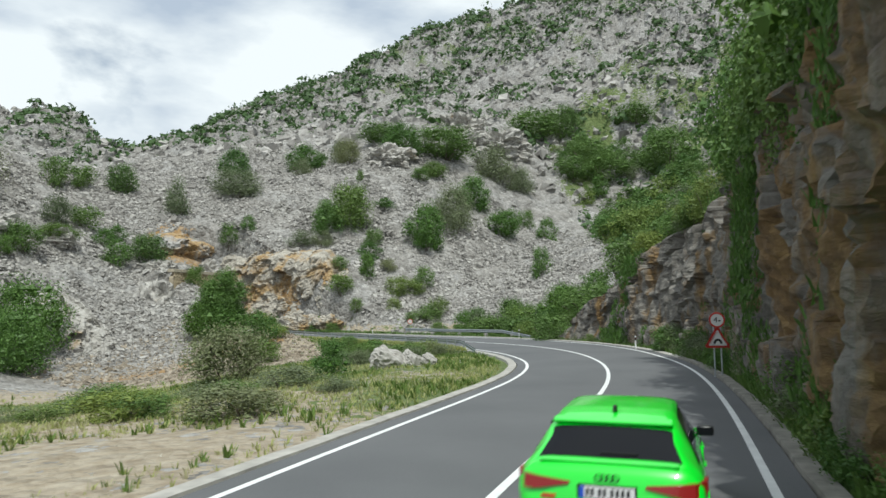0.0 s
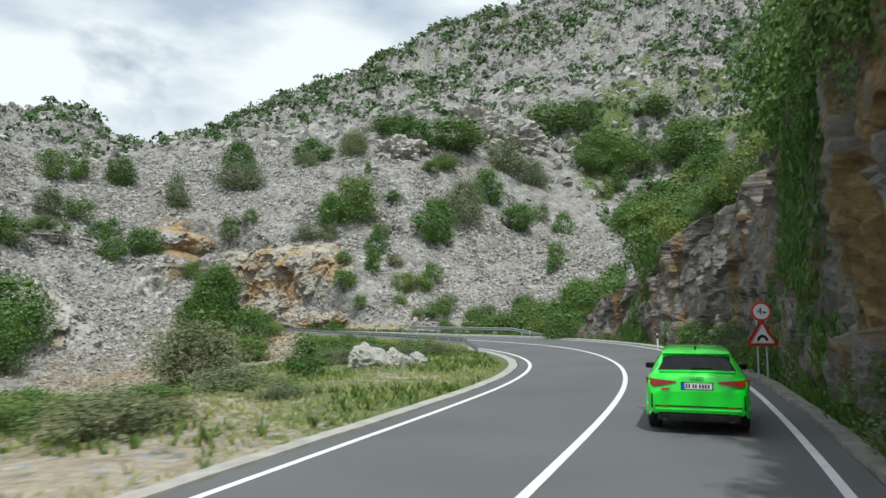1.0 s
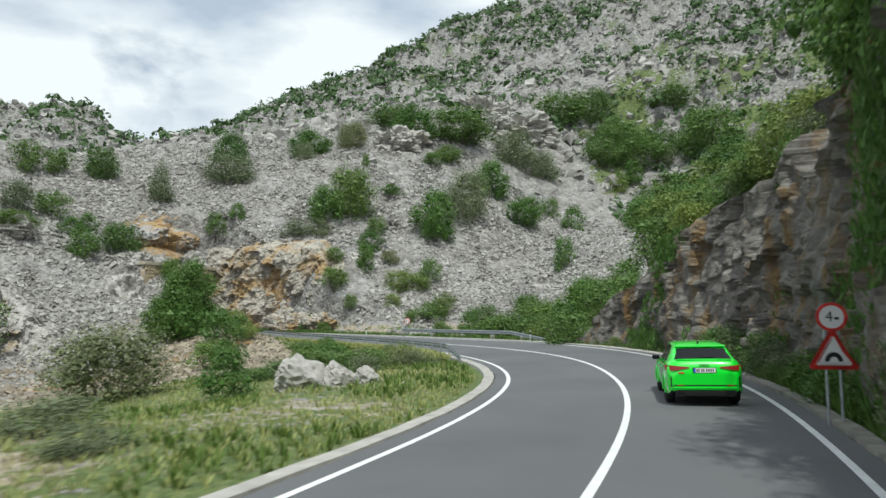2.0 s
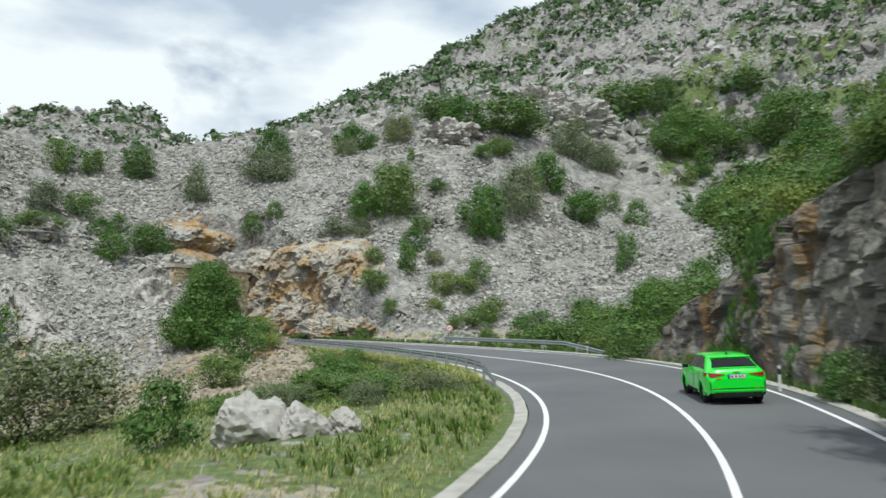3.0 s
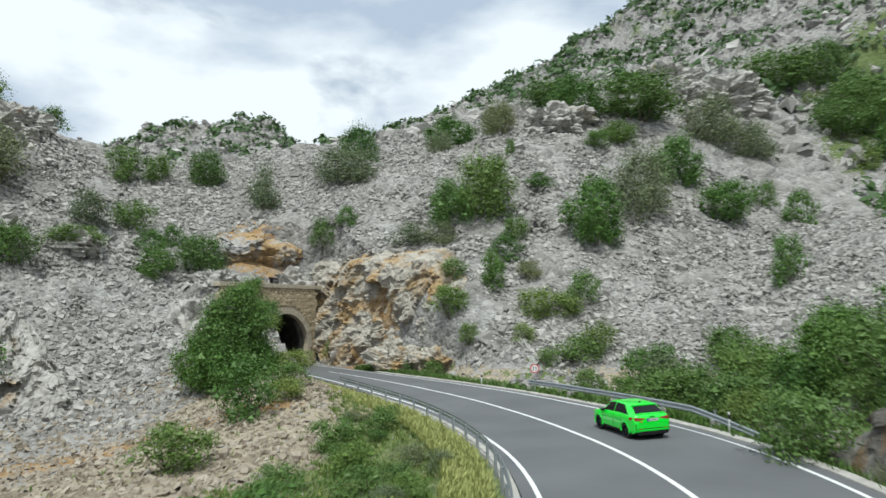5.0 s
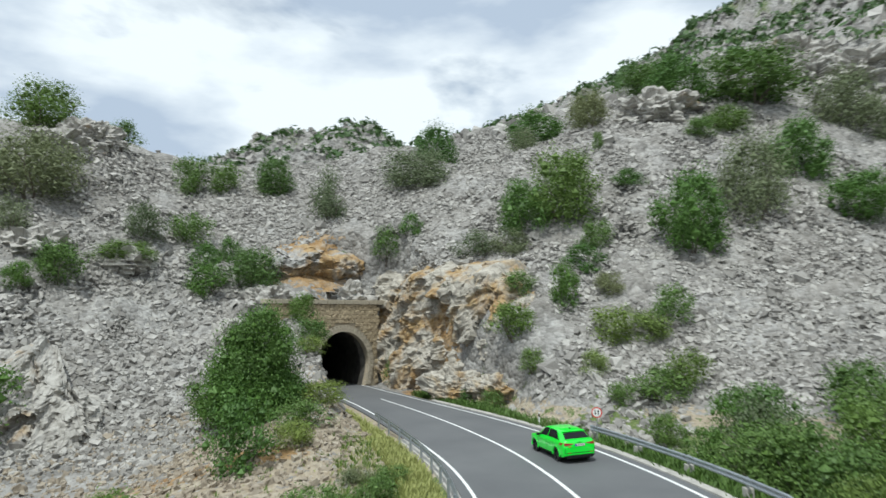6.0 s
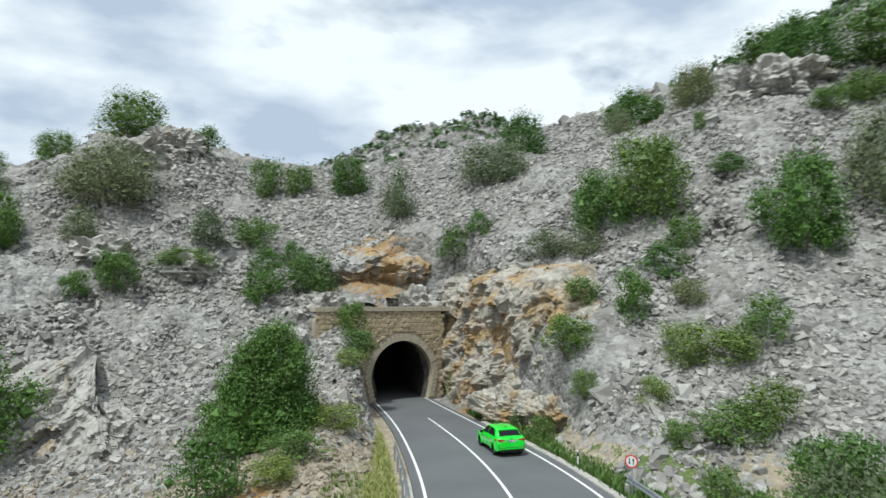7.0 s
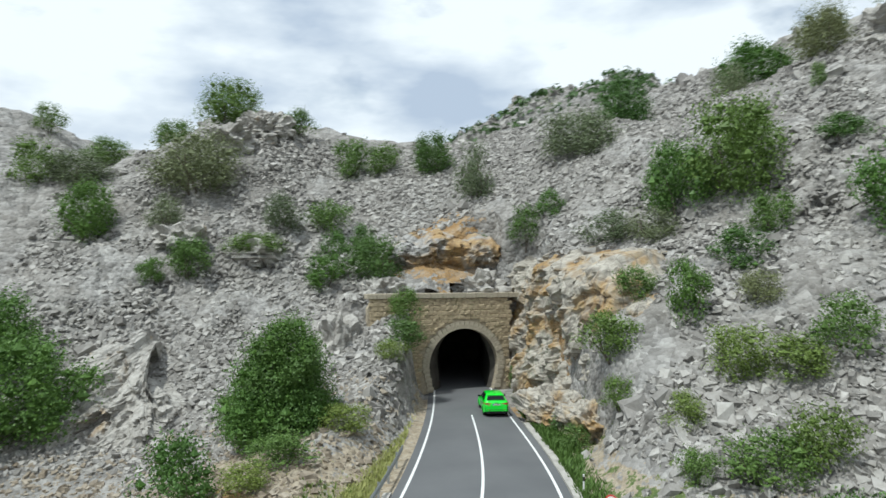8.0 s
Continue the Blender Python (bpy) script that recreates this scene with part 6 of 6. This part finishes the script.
make_stones("cutting_rubble", 3500, (-34, -8, 62, 90), (0.15, 0.8), 59, STONES, "loose limestone rubble below the cutting's end", lambda x, y, z, d, rng: (d > 6.0) & (fract_noise(x / 4, y / 4, 15, 2) > -0.15))


# ---- guard rails ----
def make_rail(name, run0, run1, off, post_step, words, slope_start=True, blocks=False, side=1):
    root = tagged(new(name), words, "guard rail")
    runs = np.arange(run0, run1 + 0.01, 0.5)
    prof = [(0.0, 0.46), (0.045, 0.50), (0.05, 0.55), (0.0, 0.60), (0.0, 0.64), (0.05, 0.69), (0.045, 0.74), (0.0, 0.78), (-0.006, 0.78), (0.038, 0.74), (0.043, 0.69), (-0.008, 0.64), (-0.008, 0.60), (0.043, 0.55), (0.038, 0.50), (-0.006, 0.46)]
    bm, rings = bmesh.new(), []
    for r in runs:
        drop = 0.0
        if slope_start:
            drop = -0.52 * max(0, 1 - (r - run0) / 4.5)
        ring = []
        for o, z in prof:
            x, y, _ = on_road(r, off - side * o)
            ring.append(bm.verts.new((x, y, z + drop + float(dip(r, off)))))
        rings.append(ring)
    k = len(prof)
    for a, b in zip(rings, rings[1:]):
        for q in range(k):
            bm.faces.new((a[q], b[q], b[(q + 1) % k], a[(q + 1) % k]))
    bmesh.ops.recalc_face_normals(bm, faces=bm.faces[:])
    part("beam", bm, STEEL, root, "galvanised corrugated beam")
    r = run0 + (3.0 if slope_start else 0.4)
    while r < run1:
        x, y, turn = on_road(r, off + side * 0.10)
        bm = bmesh.new()
        if blocks:
            box(bm, (0.34, 0.34, 0.50), pose(0, 0, 0.12), 0.04)
            part("concrete_post", bm, CONCRETE, root, "squat concrete post block").matrix_basis = pose(x, y, float(dip(r, off)), 0, 0, turn)
            bm = bmesh.new()
            box(bm, (0.07, 0.11, 0.62), pose(0, 0, 0.46), 0.008)
        else:
            box(bm, (0.07, 0.11, 0.98), pose(0, 0, 0.28), 0.008)
        part("post", bm, STEEL, root).matrix_basis = pose(x, y, float(dip(r, off)), 0, 0, turn)
        r += post_step
    return root


RUN_B, RUN_E = run_near(-23.4, 77.3), run_near(-41.2, 89.8)
make_rail("guard_rail", RUN_B + 0.8, RUN_E, 4.85, 4.0, "grey steel guard rail on concrete blocks along the outer road edge", True, True, 1)
make_rail("guard_rail", run_near(-23.5, 61.0), RUN_PORTAL - 20, -4.35, 2.6, "grey steel guard rail along the inner edge of the bend", True, False, -1)


# ---- marker posts ----
def make_marker():
    root = tagged(new("marker_post"), "white plastic road marker post with black band and reflector", "marker post", "road marker posts")
    bm = bmesh.new()
    bmesh.ops.create_cone(bm, cap_ends=True, segments=14, radius1=0.065, radius2=0.055, depth=1.0, matrix=pose(0, 0, 0.36) @ Matrix.Diagonal((1, 0.75, 1, 1)))
    part("post", bm, SIGN_WHITE, root, "white tapered post")
    bm = bmesh.new()
    bmesh.ops.create_cone(bm, cap_ends=False, segments=14, radius1=0.0610, radius2=0.0595, depth=0.20, matrix=pose(0, 0, 0.66) @ Matrix.Diagonal((1, 0.78, 1, 1)))
    part("band", bm, INK, root, "black band")
    bm = bmesh.new()
    box(bm, (0.035, 0.014, 0.10), pose(0, -0.045, 0.66), 0.004)
    part("reflector", bm, SIGN_RED, root, "small red reflector")
    return root


marker = make_marker()
spots = [(x, y, on_road(run_near(x, y), 0)[2]) for x, y in ((-11.84, 59.27), (-24.27, 80.84), (-45.45, 91.85))]
for i, (x, y, turn) in enumerate(spots):
    m = pose(x, y, float(dip(run_near(x, y), 4.4)) - 0.02, 0, 0, turn)
    if i == 0:
        marker.matrix_basis = m
    else:
        copy_thing(marker, m)


# ---- signs ----
def disc(bm, r, y, depth=0.006, segs=36):
    bmesh.ops.create_cone(bm, cap_ends=True, segments=segs, radius1=r, radius2=r, depth=depth, matrix=pose(0, y, 0, 90))
    return bm


def round_plate(parent, z, r):
    plate = new("round_sign")
    plate.parent = parent
    plate.matrix_basis = pose(0, -0.05, z)
    part("sign_back", disc(bmesh.new(), r, 0.006, 0.012), SIGN_GREY, plate)
    part("red_ring", disc(bmesh.new(), r * 0.985, -0.004, 0.008), SIGN_RED, plate, "red ring")
    part("white_face", disc(bmesh.new(), r * 0.78, -0.010, 0.006), SIGN_WHITE, plate, "white sign face")
    return plate


def flat_shape(points, y, depth=0.006):
    bm = bmesh.new()
    a = [bm.verts.new((x, y, z)) for x, z in points]
    b = [bm.verts.new((x, y + depth, z)) for x, z in points]
    bm.faces.new(a)
    bm.faces.new(b[::-1])
    for i in range(len(a)):
        j = (i + 1) % len(a)
        bm.faces.new((a[i], b[i], b[j], a[j]))
    bmesh.ops.recalc_face_normals(bm, faces=bm.faces[:])
    return bm


def letters(text, size, parent, m, mat):
    curve = bpy.data.curves.new("writing", "FONT")
    curve.body, curve.size, curve.align_x, curve.align_y, curve.extrude = text, size, "CENTER", "CENTER", 0.003
    curve.materials.append(mat)
    ob = new("writing", curve)
    ob.parent = parent
    ob.matrix_basis = m @ pose(0, 0, 0, 90)
    return ob


def make_tunnel_sign():
    root = tagged(new("road_sign"), "round height limit sign over a triangular tunnel warning sign", "road sign")
    x, y = -7.86, 41.16
    root.matrix_basis = pose(x, y, -0.12, 0, 0, 10)
    for sx in (-0.13, 0.13):
        bm = bmesh.new()
        tube(bm, 0.03, 0.03, 2.55, pose(sx, 0, 1.15), 12)
        part("pole", bm, STEEL, root, "grey steel pole")
    plate = round_plate(root, 2.20, 0.30)
    letters("4", 0.30, plate, pose(-0.05, -0.015, 0.0), INK)
    bm = bmesh.new()
    box(bm, (0.09, 0.006, 0.05), pose(0.09, -0.015, -0.03))
    part("bar", bm, INK, plate)
    tri = new("triangle_sign")
    tri.parent = root
    tri.matrix_basis = pose(0, -0.05, 1.43)

    def corner(r):
        pts = []
        for k in range(3):
            for d in (-0.035, 0.035):
                a = math.radians(90 + 120 * k) - d * 2.2
                pts.append((r * math.cos(a), r * math.sin(a)))
        return pts
    part("sign_back", flat_shape(corner(0.52), 0.004, 0.010), SIGN_GREY, tri)
    part("red_border", flat_shape(corner(0.515), -0.006, 0.008), SIGN_RED, tri, "red triangular border")
    part("white_face", flat_shape(corner(0.37), -0.012, 0.006), SIGN_WHITE, tri, "white sign face")
    arch = [(0.17 * math.cos(math.radians(a)), -0.13 + 0.19 * math.sin(math.radians(a))) for a in range(180, -1, -15)] + [(0.085, -0.13)] + [(0.085 * math.cos(math.radians(a)), -0.13 + 0.10 * math.sin(math.radians(a))) for a in range(30, 181, 30)]
    part("tunnel_symbol", flat_shape(arch, -0.018, 0.006), INK, tri, "black tunnel symbol")


def make_arrow_sign():
    root = tagged(new("road_sign"), "small round two-arrow sign on a thin pole", "road sign")
    root.matrix_basis = pose(-39.67, 90.02, -0.16, 0, 0, 34)
    bm = bmesh.new()
    tube(bm, 0.028, 0.028, 1.85, pose(0, 0, 0.75), 12)
    part("pole", bm, STEEL, root, "grey steel pole")
    plate = round_plate(root, 1.40, 0.30)
    up = [(-0.02, -0.15), (0.02, -0.15), (0.02, 0.04), (0.065, 0.04), (0.0, 0.15), (-0.065, 0.04), (-0.02, 0.04)]
    part("arrow", flat_shape([(x + 0.085, z) for x, z in up], -0.018), INK, plate, "black arrow")
    part("arrow", flat_shape([(x - 0.085, -z) for x, z in up][::-1], -0.018), INK, plate, "black arrow")


make_tunnel_sign()
make_arrow_sign()


# ---- what moves ----
CAR_RUN = [(0.0, 81.5), (0.6, 89.1), (1.0, 93.0), (2.6, 112.1), (3.0, 116.9), (4.0, 130.2), (5.5, 148.2), (6.5, 161.1), (7.0, 168.0), (8.0, 180.3)]
CAR_OFF = [(0.0, 1.74), (0.6, 1.68), (1.0, 1.8), (2.6, 1.79), (3.0, 1.64), (4.0, 1.67), (5.5, 1.57), (6.5, 1.73), (7.0, 2.06), (8.0, 2.09)]


def motions():
    times = [i / 30 for i in range(241)]
    keys = np.array(CAR_RUN)
    curve = np.polyfit(keys[:, 0], keys[:, 1], 5)
    runs = np.polyval(curve, times)
    rows = []
    side = np.array(CAR_OFF)
    lane = np.polyfit(side[:, 0], side[:, 1], 4)
    for t, r in list(zip(times, runs))[::3]:
        off = float(np.polyval(lane, t))
        x2, y2, _ = on_road(r + 1.3, off)
        x1, y1, _ = on_road(r - 1.3, off)
        rows.append((t, pose((x1 + x2) / 2, (y1 + y2) / 2, float(dip(r, off)) + 0.012, 0, -math.degrees(float(dip(r, 1.0) - dip(r))), math.degrees(math.atan2(-(x2 - x1), y2 - y1)))))
    walk(car, rows)
    for wheel in car_wheels:
        at = wheel.matrix_basis.translation.copy()
        walk(wheel, [(t, Matrix.Translation(at) @ pose(0, 0, 0, -math.degrees((r - runs[0]) / (0.36 * CAR_SCALE)))) for t, r in zip(times, runs)])


motions()
